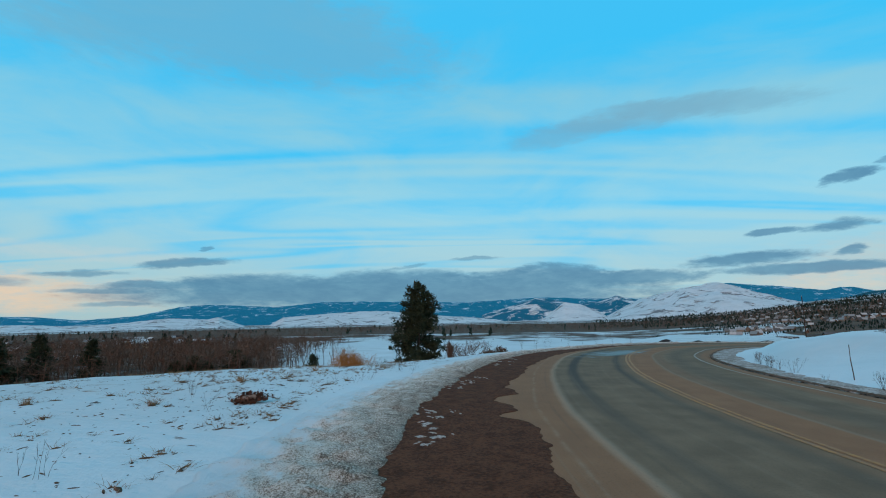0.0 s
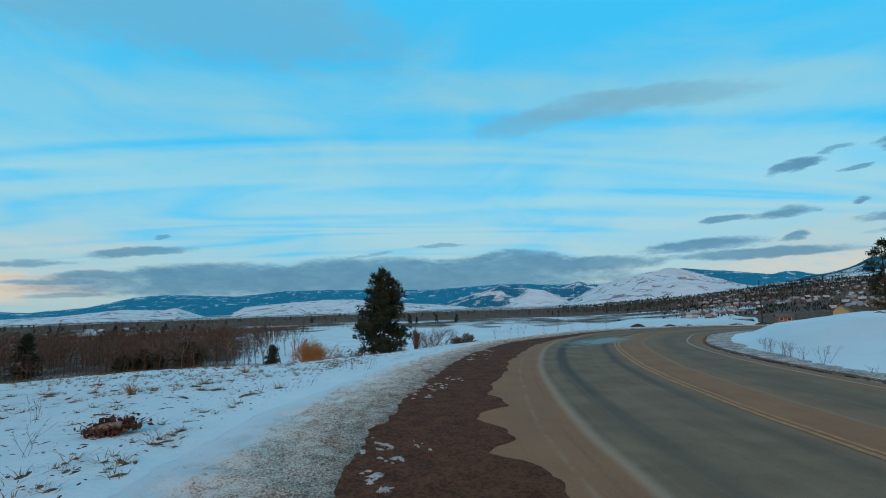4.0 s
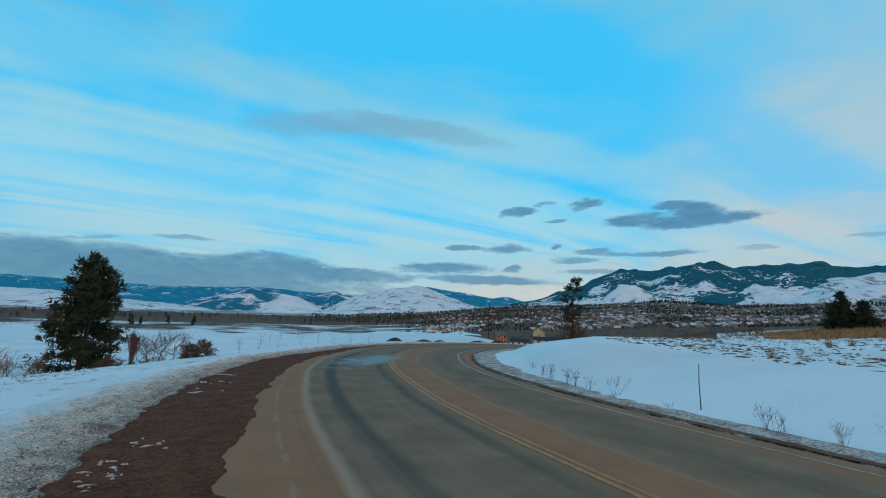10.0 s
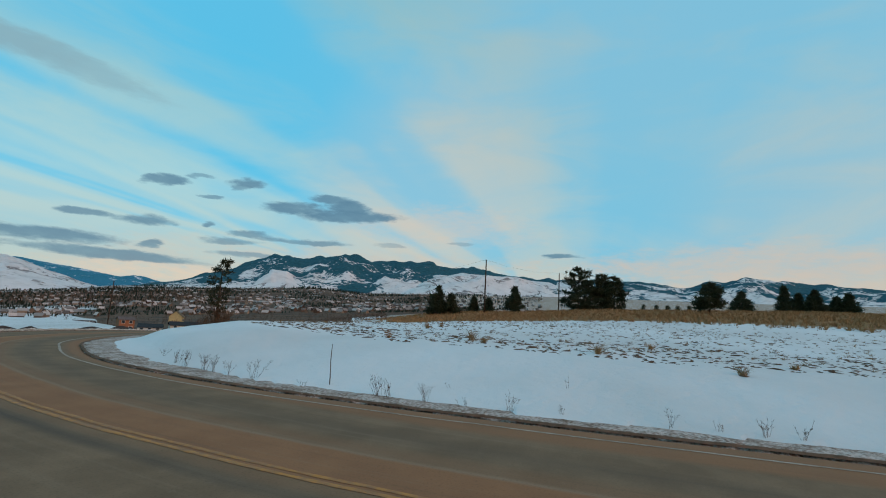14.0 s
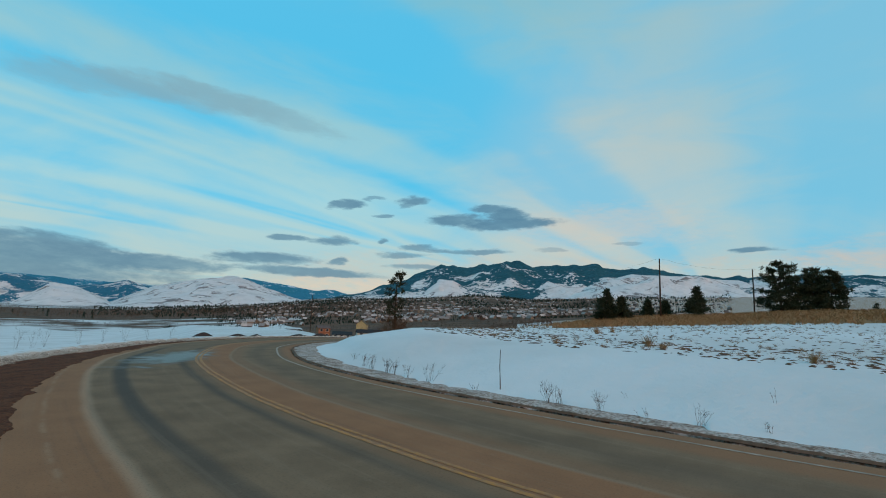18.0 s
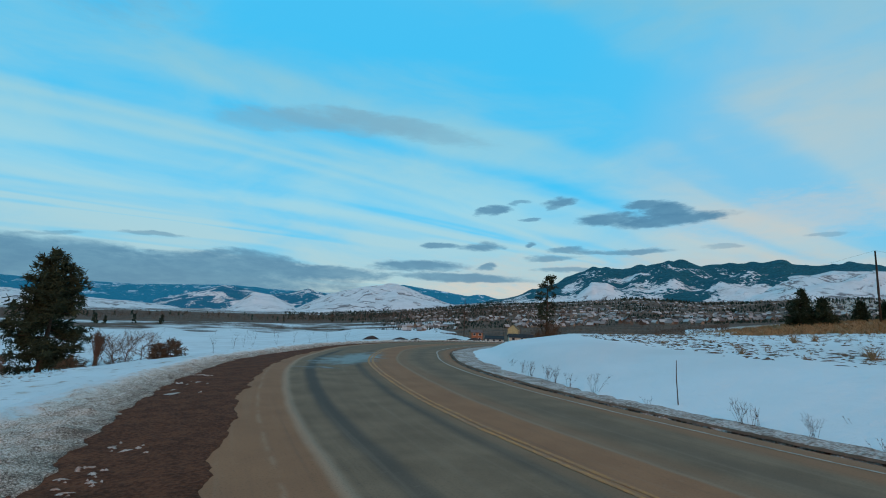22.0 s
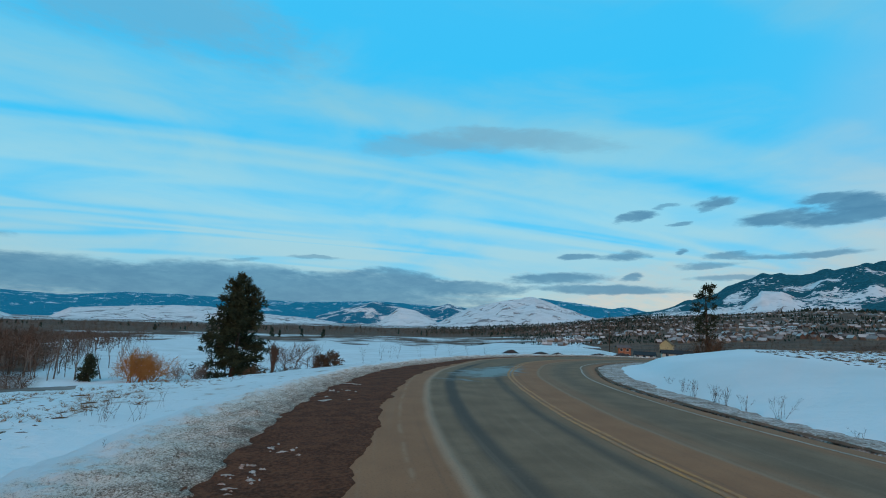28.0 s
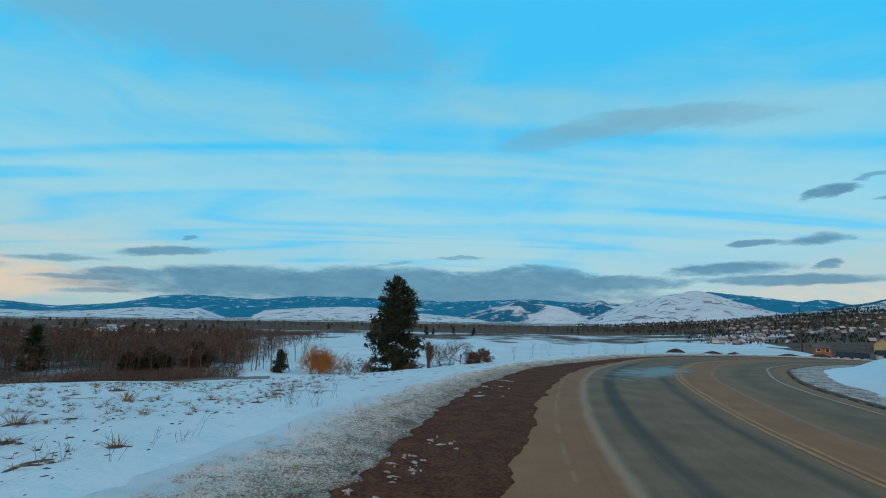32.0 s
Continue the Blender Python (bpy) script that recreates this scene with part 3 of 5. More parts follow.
def band(name, lo, hi, mat, up, cols=6, ragged=0.0, first=-45.0, last=75.0, rough=0.0, seed=0.0, sink=0.0, lobes=0.0):
    """A strip along the road between two distances (metres from the middle line, or a kind of WIDTHS and an offset), with uneven edges."""
    pick = (ROAD[:, 1] > first) & (ROAD[:, 0] < last)
    c, right, run = ROAD[pick], RIGHT[pick], RUN[pick]
    fine = np.arange(run[0], run[-1], 0.09)
    c = np.c_[np.interp(fine, run, c[:, 0]), np.interp(fine, run, c[:, 1])]
    right = np.c_[np.interp(fine, run, right[:, 0]), np.interp(fine, run, right[:, 1])]
    a, b = (wide(v[0], c[:, 1]) * (1 if v[0] in ("right_line", "kerb", "verge") else -1) + v[1] if isinstance(v, tuple) else np.full(len(c), v) for v in (lo, hi))
    jag = np.array([noise.noise((s * 0.9, seed, 0)) * 0.6 + noise.noise((s * 3.2, seed, 5)) * 0.4 + noise.noise((s * 8, seed, 6)) * 0.25 for s in fine]) * ragged
    jag2 = np.array([noise.noise((s * 0.9, seed, 9)) * 0.6 + noise.noise((s * 3.2, seed, 14)) * 0.4 + noise.noise((s * 8, seed, 15)) * 0.25 for s in fine]) * ragged
    if lobes:
        jag2 = jag2 + lobes * np.array([max(0, noise.noise((s * 1.1, seed, 21))) ** 0.7 - 0.3 + 0.5 * max(0, noise.noise((s * 3.1, seed, 22))) for s in fine])
    t = np.linspace(0, 1, cols)
    lat = (a + jag)[:, None] * (1 - t) + (b + jag2)[:, None] * t
    x, y = c[:, :1] + right[:, :1] * lat, c[:, 1:] + right[:, 1:] * lat
    z = level(np.hypot(x, y)) + up
    if rough:
        lump = np.array([noise.noise((p * 2.2, q * 2.2, seed)) + 0.8 * noise.noise((p * 8, q * 8, seed)) for p, q in zip(x.ravel(), y.ravel())]).reshape(x.shape)
        z = z + rough * lump * np.minimum(1, 4 * np.minimum(t, 1 - t)) + 0.6 * rough * np.minimum(1, 4 * np.minimum(t, 1 - t))
    if sink:
        z[:, 0] -= sink
        z[:, -1] -= sink
    mid = -wide("middle", c[:, 1])[:, None]
    edge = wide("left_line", c[:, 1])[:, None] + mid
    uv = np.stack([np.where(lat < mid, (lat - mid) * 2.75 / edge, lat - mid), np.repeat(fine[:, None], cols, 1)], -1).reshape(-1, 2)
    return mesh_object(name, np.c_[x.ravel(), y.ravel(), z.ravel()], grid_faces(len(fine), cols), mat, uvs=uv, floats={"across": np.tile(t, len(fine))})


road = tagged(band("road", -5.4, ("kerb", 0.1), M_ROAD, 0.0, 24, sink=0.1), "two-lane asphalt road with sandy dust bending away", "road", kind="structure")
for off in (-0.06, 0.085):
    line = band("yellow_line", ("middle", off - 0.04), ("middle", off + 0.04), M_YELLOW, 0.005, 2, 0.035, seed=off)
    line.parent = road
    tagged(line, "worn yellow centre line")
line = tagged(band("white_line", ("right_line", -0.038), ("right_line", 0.038), M_WHITE, 0.005, 2, 0.02), "worn white edge line")
line.parent = road
tagged(band("gravel_shoulder", ("gravel", -0.3), ("paved", 0.0), M_GRAVEL, 0.012, 30, 0.2, rough=0.008, seed=2.0, sink=0.03, lobes=0.12), "damp reddish gravel shoulder beside the road", "shoulder", kind="structure")
tagged(band("slush_berm", ("slush", -0.35), ("gravel", 0.15), M_SLUSH, 0.02, 30, 0.3, rough=0.085, seed=7.0, sink=0.16), "gritty grey old snow along the shoulder", "snow bank", kind="structure")
tagged(band("verge", ("kerb", 0.0), ("verge", 0.12), M_VERGE, 0.006, 12, 0.26, rough=0.012, seed=11.0, sink=0.12), "brown soil verge with gritty snow below the bank", "verge", kind="structure")


tagged(band("pavement_edge", ("kerb", -0.04), ("kerb", 0.07), M_SOIL, 0.012, 4, 0.07, rough=0.008, seed=13.0, sink=0.03), "crumbled dark edge of the pavement", "edge", kind="structure")


# Hills ---------------------------------------------------------------------
def hills(name, ridge, foot, back, mat, label, rough=0.05, wild=0.04, seed=0, step=0.16):
    """A range seen from the valley: ridge is (azimuth, elevation) in degrees, foot and back its distances in metres."""
    a = np.arange(ridge[0][0], ridge[-1][0], step)
    e = np.interp(a, [p[0] for p in ridge], [p[1] for p in ridge])
    e = e + np.array([wild * (noise.noise((v * 0.9, seed, 1)) + 0.6 * noise.noise((v * 2.6, seed, 2)) + 0.35 * noise.noise((v * 7, seed, 3))) for v in a])
    rows = 34
    t = np.linspace(0, 1.25, rows)
    r = foot + (back - foot) * t[:, None] + 0 * a
    rise = np.where(t < 1, np.sin(np.clip(t, 0, 1) * math.pi / 2) ** 0.9, 1 - 2.2 * (t - 1))[:, None]
    x, y = r * np.sin(np.radians(a)), r * np.cos(np.radians(a))
    base = height(x[:1], y[:1])
    base = np.minimum(base, foot * np.tan(np.radians(e))) - 12
    z = base + (back * np.tan(np.radians(e)) + 1.76 - base) * rise
    lump = np.array([abs(noise.noise((p * 0.0016, q * 0.0016, seed))) + 0.5 * abs(noise.noise((p * 0.0045, q * 0.0045, seed))) + 0.2 * noise.noise((p * 0.013, q * 0.013, seed)) for p, q in zip(x.ravel(), y.ravel())]).reshape(x.shape)
    z = z - (lump - 0.25) * rough * back * np.tan(np.radians(np.maximum(e, 0.6))) * np.clip(4 * t * (1 - t), 0, 1)[:, None] * 6
    ob = mesh_object(name, np.c_[x.ravel(), y.ravel(), z.ravel()], [tuple(reversed(f)) for f in grid_faces(rows, len(a))], mat, floats={"high": np.repeat(np.clip(t, 0, 1), len(a))})
    return tagged(ob, label, "hills", kind="structure")


# distance haze is tinted into the forest: blue-green instead of dark green
HAZY_FOREST = (0.010, 0.074, 0.096)
WHITE_HILL = (0.72, 0.68, 0.67)
# blue air haze is mixed into both forest and snow of the farthest ridges
M_FAR = hill_material("hazy_far_forest", 0.15, (0.010, 0.158, 0.235), (0.56, 0.66, 0.72), -0.10, 0.011, soft=0.025)
M_BARE = hill_material("bare_snow_hill", -0.15, (0.24, 0.18, 0.16), WHITE_HILL, 0.0, 0.006, lines=0.85)
M_MIXED = hill_material("hazy_wooded_snow_hill", -0.035, HAZY_FOREST, WHITE_HILL, 0.30, 0.0050, lines=0.5, soft=0.02)
# these tree patches also carry blue haze in their colour
M_PATCH = hill_material("snow_hill_with_hazy_tree_patches", 0.05, (0.013, 0.115, 0.175), WHITE_HILL, -0.03, 0.009, lines=0.5, soft=0.02)
M_RIGHT = hill_material("hazy_wooded_ridge", -0.05, HAZY_FOREST, WHITE_HILL, 0.22, 0.0050, lines=0.4, soft=0.02)
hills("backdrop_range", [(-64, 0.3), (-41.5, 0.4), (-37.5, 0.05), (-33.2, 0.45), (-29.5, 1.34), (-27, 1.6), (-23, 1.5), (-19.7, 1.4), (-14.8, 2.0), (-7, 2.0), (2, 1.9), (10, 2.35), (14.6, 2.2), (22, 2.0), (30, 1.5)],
      3300, 4300, M_FAR, "dark forested mountains with snow streaks, blue haze in their colour", seed=1)
hills("backdrop_low_hills", [(-64, -0.5), (-41.4, -0.34), (-39, -0.47), (-35.4, -0.35), (-30.4, 0.21), (-26.8, 0.05), (-25.7, 0.32), (-22.9, -0.7), (-20.9, -0.85), (-19, 0.24), (-14.1, 0.66), (-9.6, 0.93), (-7, 0.89), (-0.3, 0.29), (2.4, 0.17), (5.7, -0.13), (8, -0.6)],
      2100, 2900, M_BARE, "low rounded hills white with snow", seed=4)
hills("backdrop_mid_hills", [(4, 0.4), (7, 1.3), (10.4, 2.3), (12.3, 2.1), (14.9, 1.5), (17.4, 1.9), (19.3, 2.43), (21.4, 1.9), (25, 1.2)], 2900, 3500, M_PATCH, "snowy hills patched with dark, haze-tinted trees", seed=6)
hills("backdrop_snow_hill", [(10, -0.7), (11, -0.2), (13.6, 1.8), (15.5, 1.5), (17.7, 0.5), (19, -0.4)], 2200, 2700, M_BARE, "bare snow-covered hill", seed=8, wild=0.03)
hills("backdrop_hazy_ridge", [(26, 2.6), (28, 3.2), (30, 3.4), (35, 2.92), (38.2, 2.36), (39.4, 2.58), (41, 2.25), (45, 1.2)], 3200, 3900, M_FAR, "dark wooded ridge dusted with snow, blue haze in its colour", seed=12, wild=0.06)
hills("backdrop_peak", [(16, -0.6), (17.6, -0.1), (21.7, 1.96), (25.75, 2.95), (29.6, 3.42), (32.6, 2.4), (35.4, 1.5), (39, 0.7)], 2050, 3000, M_BARE, "broad treeless hill white with snow", seed=15, wild=0.03)
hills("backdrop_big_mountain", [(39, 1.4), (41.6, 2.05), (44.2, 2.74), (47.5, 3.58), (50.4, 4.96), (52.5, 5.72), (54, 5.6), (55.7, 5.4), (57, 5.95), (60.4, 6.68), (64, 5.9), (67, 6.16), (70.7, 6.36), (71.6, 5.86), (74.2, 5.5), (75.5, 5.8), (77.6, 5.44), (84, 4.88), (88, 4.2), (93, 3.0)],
      2050, 3400, M_MIXED, "mountain with dark, haze-tinted forest above snowy slopes", seed=21)
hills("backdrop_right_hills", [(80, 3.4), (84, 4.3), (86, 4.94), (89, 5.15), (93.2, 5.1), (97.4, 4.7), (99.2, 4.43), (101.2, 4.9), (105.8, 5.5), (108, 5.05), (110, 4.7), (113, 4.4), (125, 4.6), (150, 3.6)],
      2100, 3300, M_RIGHT, "haze-tinted wooded hills with open snow slopes", seed=27)
hills("backdrop_bare_shoulder", [(42, 1.5), (46, 2.25), (48, 2.55), (50.5, 3.0), (52.4, 4.5), (54, 4.3), (55.5, 3.3), (57.5, 2.5)], 2000, 2450, M_BARE, "bare snowy shoulder of the mountain", seed=39, wild=0.05)
hills("backdrop_front_slope", [(58, 2.2), (62, 2.9), (66, 3.9), (69, 4.5), (72, 5.0), (74.5, 5.3), (77.6, 5.3), (81, 5.0), (84, 4.75), (88, 4.1), (94, 3.1)], 1900, 2600, M_BARE, "open snow slope below the wooded mountain", seed=35, wild=0.04)
hills("backdrop_behind", [(150, 3.6), (185, 5.0), (230, 4.2), (270, 2.0), (296, 0.3)], 2100, 3600, M_RIGHT, "haze-tinted wooded snowy hills behind the road", seed=31, step=0.6)


# Trees ---------------------------------------------------------------------
def tapered(bm, path, radii, sides=7):
    """A tube through the points, thinning as the radii say."""
    rings = []
    for k, (p, r) in enumerate(zip(path, radii)):
        p = Vector(p)
        way = Vector(path[min(k + 1, len(path) - 1)]) - Vector(path[max(k - 1, 0)])
        q = way.to_track_quat("Z", "Y")
        rings.append([bm.verts.new(p + q @ Vector((r * math.cos(2 * math.pi * j / sides), r * math.sin(2 * math.pi * j / sides), 0))) for j in range(sides)])
    for a, b in zip(rings, rings[1:]):
        for j in range(sides):
            bm.faces.new((a[j], a[(j + 1) % sides], b[(j + 1) % sides], b[j]))
    bm.faces.new(rings[-1])
    bm.faces.new(list(reversed(rings[0])))


def finish(name, bm, mat, parent=None, label="", shade=False):
    me = bpy.data.meshes.new(name)
    bm.to_mesh(me)
    bm.free()
    me.materials.append(mat)
    if shade:
        me.polygons.foreach_set("use_smooth", np.ones(len(me.polygons), bool))
    ob = new(name, me)
    if parent is not None:
        ob.parent = parent
    if label:
        ob["label"] = label
    return ob


def thing(name, x, y, z, label, category, group="", turn=0.0, size=1.0):
    ob = new(name)
    ob.matrix_world = Matrix.Translation((x, y, z)) @ Matrix.Rotation(turn, 4, "Z") @ Matrix.Scale(size, 4)
    return tagged(ob, label, category, group)


def tuft_verts(rng, centre, way, size, count, verts, faces):
    """A clump of needle blades round a twig's end."""
    way = way / (np.linalg.norm(way) + 1e-9)
    for _ in range(count):
        d = rng.normal(size=3)
        d = d / np.linalg.norm(d) + 0.7 * way
        d = d / np.linalg.norm(d)
        side = np.cross(d, rng.normal(size=3))
        side = side / (np.linalg.norm(side) + 1e-9) * size * 0.11
        o = centre + rng.normal(size=3) * size * 0.28
        tip = o + d * size * rng.uniform(0.6, 1.15)
        n = len(verts)
        verts += [o - side, o + side, tip + side * 0.5, tip - side * 0.5]
        faces.append((n, n + 1, n + 2, n + 3))


def conifer(name, x, y, tall, spread, label, seed, base=0.12, whorls=26, blades=9, power=0.75, category="tree", group="", sparse=1.0, needle=None, clump=0.34, inner=0.35):
    """A pine: tapered trunk, drooping limbs in uneven whorls, each hung with needle clumps."""
    rng = np.random.default_rng(seed)
    root = thing(name, x, y, z_at(x, y) - 0.05, label, category, group)
    bend = rng.normal(size=2) * 0.02 * tall
    def stem(t):
        return Vector((bend[0] * math.sin(t * 2.5), bend[1] * math.sin(t * 2.1), tall * t))
    bm = bmesh.new()
    tapered(bm, [stem(t) for t in np.linspace(0, 0.98, 9)], [0.022 * tall * (1 - 0.93 * t) + 0.01 for t in np.linspace(0, 1, 9)], 8)
    finish("trunk", bm, M_BARK, root, shade=True)
    bm = bmesh.new()
    verts, faces = [], []
    for w in range(whorls):
        t = base + (0.985 - base) * (w + rng.uniform(0, 0.7)) / whorls
        reach = spread * ((1 - t) / (1 - base)) ** power * (0.72 + 0.28 * min(1, (t - base) * 5))
        for k in range(rng.integers(3, 6)):
            if rng.random() > sparse:
                continue
            a, long = rng.uniform(0, 2 * math.pi), max(0.25, reach * rng.uniform(0.55, 1.12))
            o = np.array(stem(t))
            out = np.array([math.cos(a), math.sin(a), rng.uniform(-0.15, 0.28) + 0.5 * max(0, t - 0.7)])
            tip = o + out * long
            midp = o + out * long * 0.55 + np.array([0, 0, -0.05 * long])
            tapered(bm, [o, midp, tip], [0.012 * long + 0.012, 0.008 * long + 0.006, 0.004], 4)
            steps = max(2, int(long / (clump * 0.62)))
            for s in range(steps):
                f = inner + (1 - inner) * (s + rng.uniform(0, 1)) / steps
                c = o + out * long * f + rng.normal(size=3) * np.array([0.16, 0.16, 0.09]) * long * 0.5
                tuft_verts(rng, c, out, clump * rng.uniform(0.75, 1.2), blades, verts, faces)
    for s in range(3):
        tuft_verts(rng, np.array(stem(0.97)), np.array([0, 0, 1.0]), clump, blades, verts, faces)
    tagged(finish("bough", bm, M_BARK, root), kind="stuff")
    tagged(mesh_object("crown", verts, faces, needle or M_NEEDLE, root, shade=False), kind="stuff")
    return root


def polar(az, r):
    return r * math.sin(radians(az)), r * math.cos(radians(az))


def planted(maker, name, az, top, r, spread, label, seed, **more):
    """A tree at an azimuth and a distance whose top stands at an elevation seen from the road."""
    x, y = polar(az, r)
    return maker(name, x, y, r * math.tan(radians(top)) + 1.76 - z_at(x, y), spread, label, seed, **more)


def limbs_of(rng, tall, spread, forks=3, twigs=3, upright=0.6, stems=1, lean_out=0.52):
    """Segments of a leafless tree: start, end, radius at both."""
    out = []

    def grow(p, way, long, r, depth):
        q = p + way * long
        out.append((p, q, r, r * 0.6))
        if depth == 0:
            return
        for _ in range(twigs if depth == 1 else forks):
            side = rng.normal(size=3) * 0.75 * (spread / tall + 0.35)
            w = way * 0.9 + side + np.array([0, 0, upright * 0.35])
            grow(p + way * long * rng.uniform(0.45, 1.0), w / np.linalg.norm(w), long * rng.uniform(0.5, 0.8), r * 0.5, depth - 1)

    for s in range(stems):
        lean = rng.normal(size=3) * (0.08 if stems == 1 else lean_out)
        lean[2] = 1.0
        o = np.array([rng.normal() * 0.15, rng.normal() * 0.15, 0]) * (stems > 1) * spread * 0.6
        grow(o, lean / np.linalg.norm(lean), tall * rng.uniform(0.38, 0.46), tall * 0.014 / (1 + 0.5 * (stems > 1)), 3)
    high = max(max(a[2], b[2]) for a, b, *_ in out)
    return [(a * tall / high, b * tall / high, r, s) for a, b, r, s in out]


def prisms(segments, thick=1.0, least=0.0):
    """Three-sided twigs round the segments."""
    verts, faces = [], []
    for a, b, r, s in segments:
        way = (b - a) / (np.linalg.norm(b - a) + 1e-9)
        u = np.cross(way, (0.3, 0.5, 0.8))
        u /= np.linalg.norm(u)
        v = np.cross(way, u)
        n = len(verts)
        for p, q in ((a, max(r * thick, least)), (b, max(s * thick, least))):
            verts += [p + q * (math.cos(k) * u + math.sin(k) * v) for k in (0, 2.1, 4.2)]
        faces += [(n, n + 1, n + 4, n + 3), (n + 1, n + 2, n + 5, n + 4), (n + 2, n, n + 3, n + 5)]
    return verts, faces


def bare_tree(name, x, y, tall, spread, label, seed, mat=None, category="tree", group="", **more):
    rng = np.random.default_rng(seed)
    root = thing(name, x, y, z_at(x, y) - 0.05, label, category, group)
    seg = limbs_of(rng, tall, spread, **more)
    thick = [s for s in seg if s[2] > 0.004 * tall]
    thin = [s for s in seg if s[2] <= 0.004 * tall]
    mesh_object("trunk", *prisms(thick, 1.5), mat or M_TWIG, root, shade=False)
    mesh_object("crown", *prisms(thin, 1.0, 0.014 if tall < 4 else 0.022), mat or M_TWIG, root, shade=False)
    return root


# trees on the brow and the slope below it
planted(conifer, "pine_tree", -4.33, 4.5, 125, 9.0, "tall dark green pine on the snowy brow", 3, base=0.06, whorls=46, blades=15, power=0.52, sparse=0.9, clump=1.0, inner=0.25)
planted(conifer, "pine_tree", 47.37, 5.2, 140, 3.5, "open-crowned pine beyond the snow bank", 5, base=0.34, whorls=20, blades=10, power=0.22, sparse=0.62, clump=0.75, inner=0.45)
M_RUST = varied("rusty_twigs", (0.34, 0.13, 0.04), (0.46, 0.20, 0.06), 0.9)
M_BROWNLEAF = varied("brown_dry_leaves", (0.075, 0.048, 0.03), (0.15, 0.085, 0.05), 0.9)
planted(conifer, "spruce_tree", -16.85, -4.3, 125, 2.3, "small dense dark spruce below the brow", 7, base=0.02, whorls=18, blades=9, clump=0.7)
for az, top, r, w, s in ((-38.6, -1.9, 140, 3.2, 11), (-42.6, -1.4, 140, 4.0, 12), (-45.6, -1.6, 136, 5.2, 18), (-31.2, -4.6, 134, 2.2, 13), (-29.4, -4.1, 136, 3.2, 14), (-25.2, -3.6, 138, 4.4, 15), (-28.3, -4.7, 140, 2.4, 16)):
    planted(conifer, "juniper_tree" if 12 < s < 17 else "pine_tree", az, top, r, w, "dark evergreen among bare brown trees" if 12 < s < 17 else "dark pine rising from the brown wood", s, base=0.02, whorls=22, blades=12, power=0.7 if s in (11, 12, 18) else 0.4, clump=0.85)
planted(bare_tree, "willow_bush", -13.4, -3.2, 122, 7.6, "leafless willow bush with orange-brown twigs", 21, mat=M_RUST, category="bush", stems=13, forks=5, twigs=6, lean_out=0.34)
planted(bare_tree, "willow_bush", -11.6, -4.1, 118, 5.6, "low rust-coloured leafless bush", 22, mat=M_RUST, category="bush", stems=9, forks=5, twigs=5, lean_out=0.4)
planted(bare_tree, "bare_bush", -9.2, -4.6, 118, 3.8, "thin leafless grey-brown bush", 23, category="bush", stems=5, forks=3, twigs=3)
planted(bare_tree, "columnar_tree", -0.15, -2.3, 118, 1.0, "narrow upright leafless tree", 24, stems=7, forks=4, twigs=5, upright=3.0, lean_out=0.05)
planted(bare_tree, "bare_tree", 3.2, -2.2, 116, 8.6, "spreading leafless tree at the edge of the brow", 25, stems=4, forks=5, twigs=7, lean_out=0.42)
planted(bare_tree, "bare_tree", 1.4, -3.4, 118, 4.6, "small thin leafless brown tree", 26, forks=4, twigs=4)
for az, top, r, w, s in ((5.0, -4.1, 112, 2.4, 31), (6.1, -3.7, 110, 2.8, 32)):
    planted(conifer, "dry_shrub", az, top, r, w, "rounded dark brown shrub on the brow", s, category="bush", base=0.02, whorls=14, blades=9, power=0.35, needle=M_BROWNLEAF, clump=0.7)

planted(bare_tree, "bare_bush", -1.4, -4.9, 114, 4.2, "low dark leafless brush beside the pine", 29, mat=M_BROWNLEAF, category="bush", stems=9, forks=4, twigs=5, lean_out=0.6)
planted(bare_tree, "bare_bush", 0.9, -5.0, 112, 3.6, "low dark leafless brush under the narrow tree", 30, mat=M_BROWNLEAF, category="bush", stems=9, forks=4, twigs=5, lean_out=0.6)
planted(bare_tree, "bare_bush", -7.2, -4.9, 114, 4.0, "frosted grey leafless brush beside the pine", 34, category="bush", stems=8, forks=4, twigs=5, lean_out=0.5)
M_PALE = varied("pale_trunks", (0.16, 0.11, 0.088), (0.25, 0.18, 0.14), 0.9)
rng1 = np.random.default_rng(90)
for k in range(22):
    az = -12.5 - 14 * (k + rng1.uniform(0, 0.8)) / 22
    planted(bare_tree, "young_aspen", az, rng1.uniform(-4.0, -2.5), rng1.uniform(126, 165), 1.9, "slim pale-trunked leafless aspen below the brow", 120 + k, mat=M_PALE, group="young aspens", forks=3, twigs=3, upright=2.4)

# trees on the field
FIELD = [(71.9, 3.85, 92, 2.6), (73.6, 2.95, 92, 2.1), (76.2, 2.7, 105, 1.4), (78.0, 2.65, 105, 1.3), (81.05, 4.25, 100, 2.5), (88.3, 6.75, 106, 4.9), (90.9, 6.05, 108, 3.5),
         (92.2, 5.8, 109, 3.3), (104.5, 4.4, 118, 2.8), (108.0, 4.95, 118, 2.2), (109.1, 4.25, 120, 2.1), (110.3, 4.6, 120, 2.5), (111.9, 3.95, 122, 2.1), (112.8, 4.3, 122, 2.3)]
for k, (az, top, r, w) in enumerate(FIELD):
    planted(conifer, "pine_tree", az, top, r, w, "broad dense dark pine in the field" if w > 2 else "dark pine standing in the dry field", 40 + k, base=0.03, whorls=26, blades=14, power=0.42 if w > 3 else 0.85, clump=0.5, group="pines in the field")
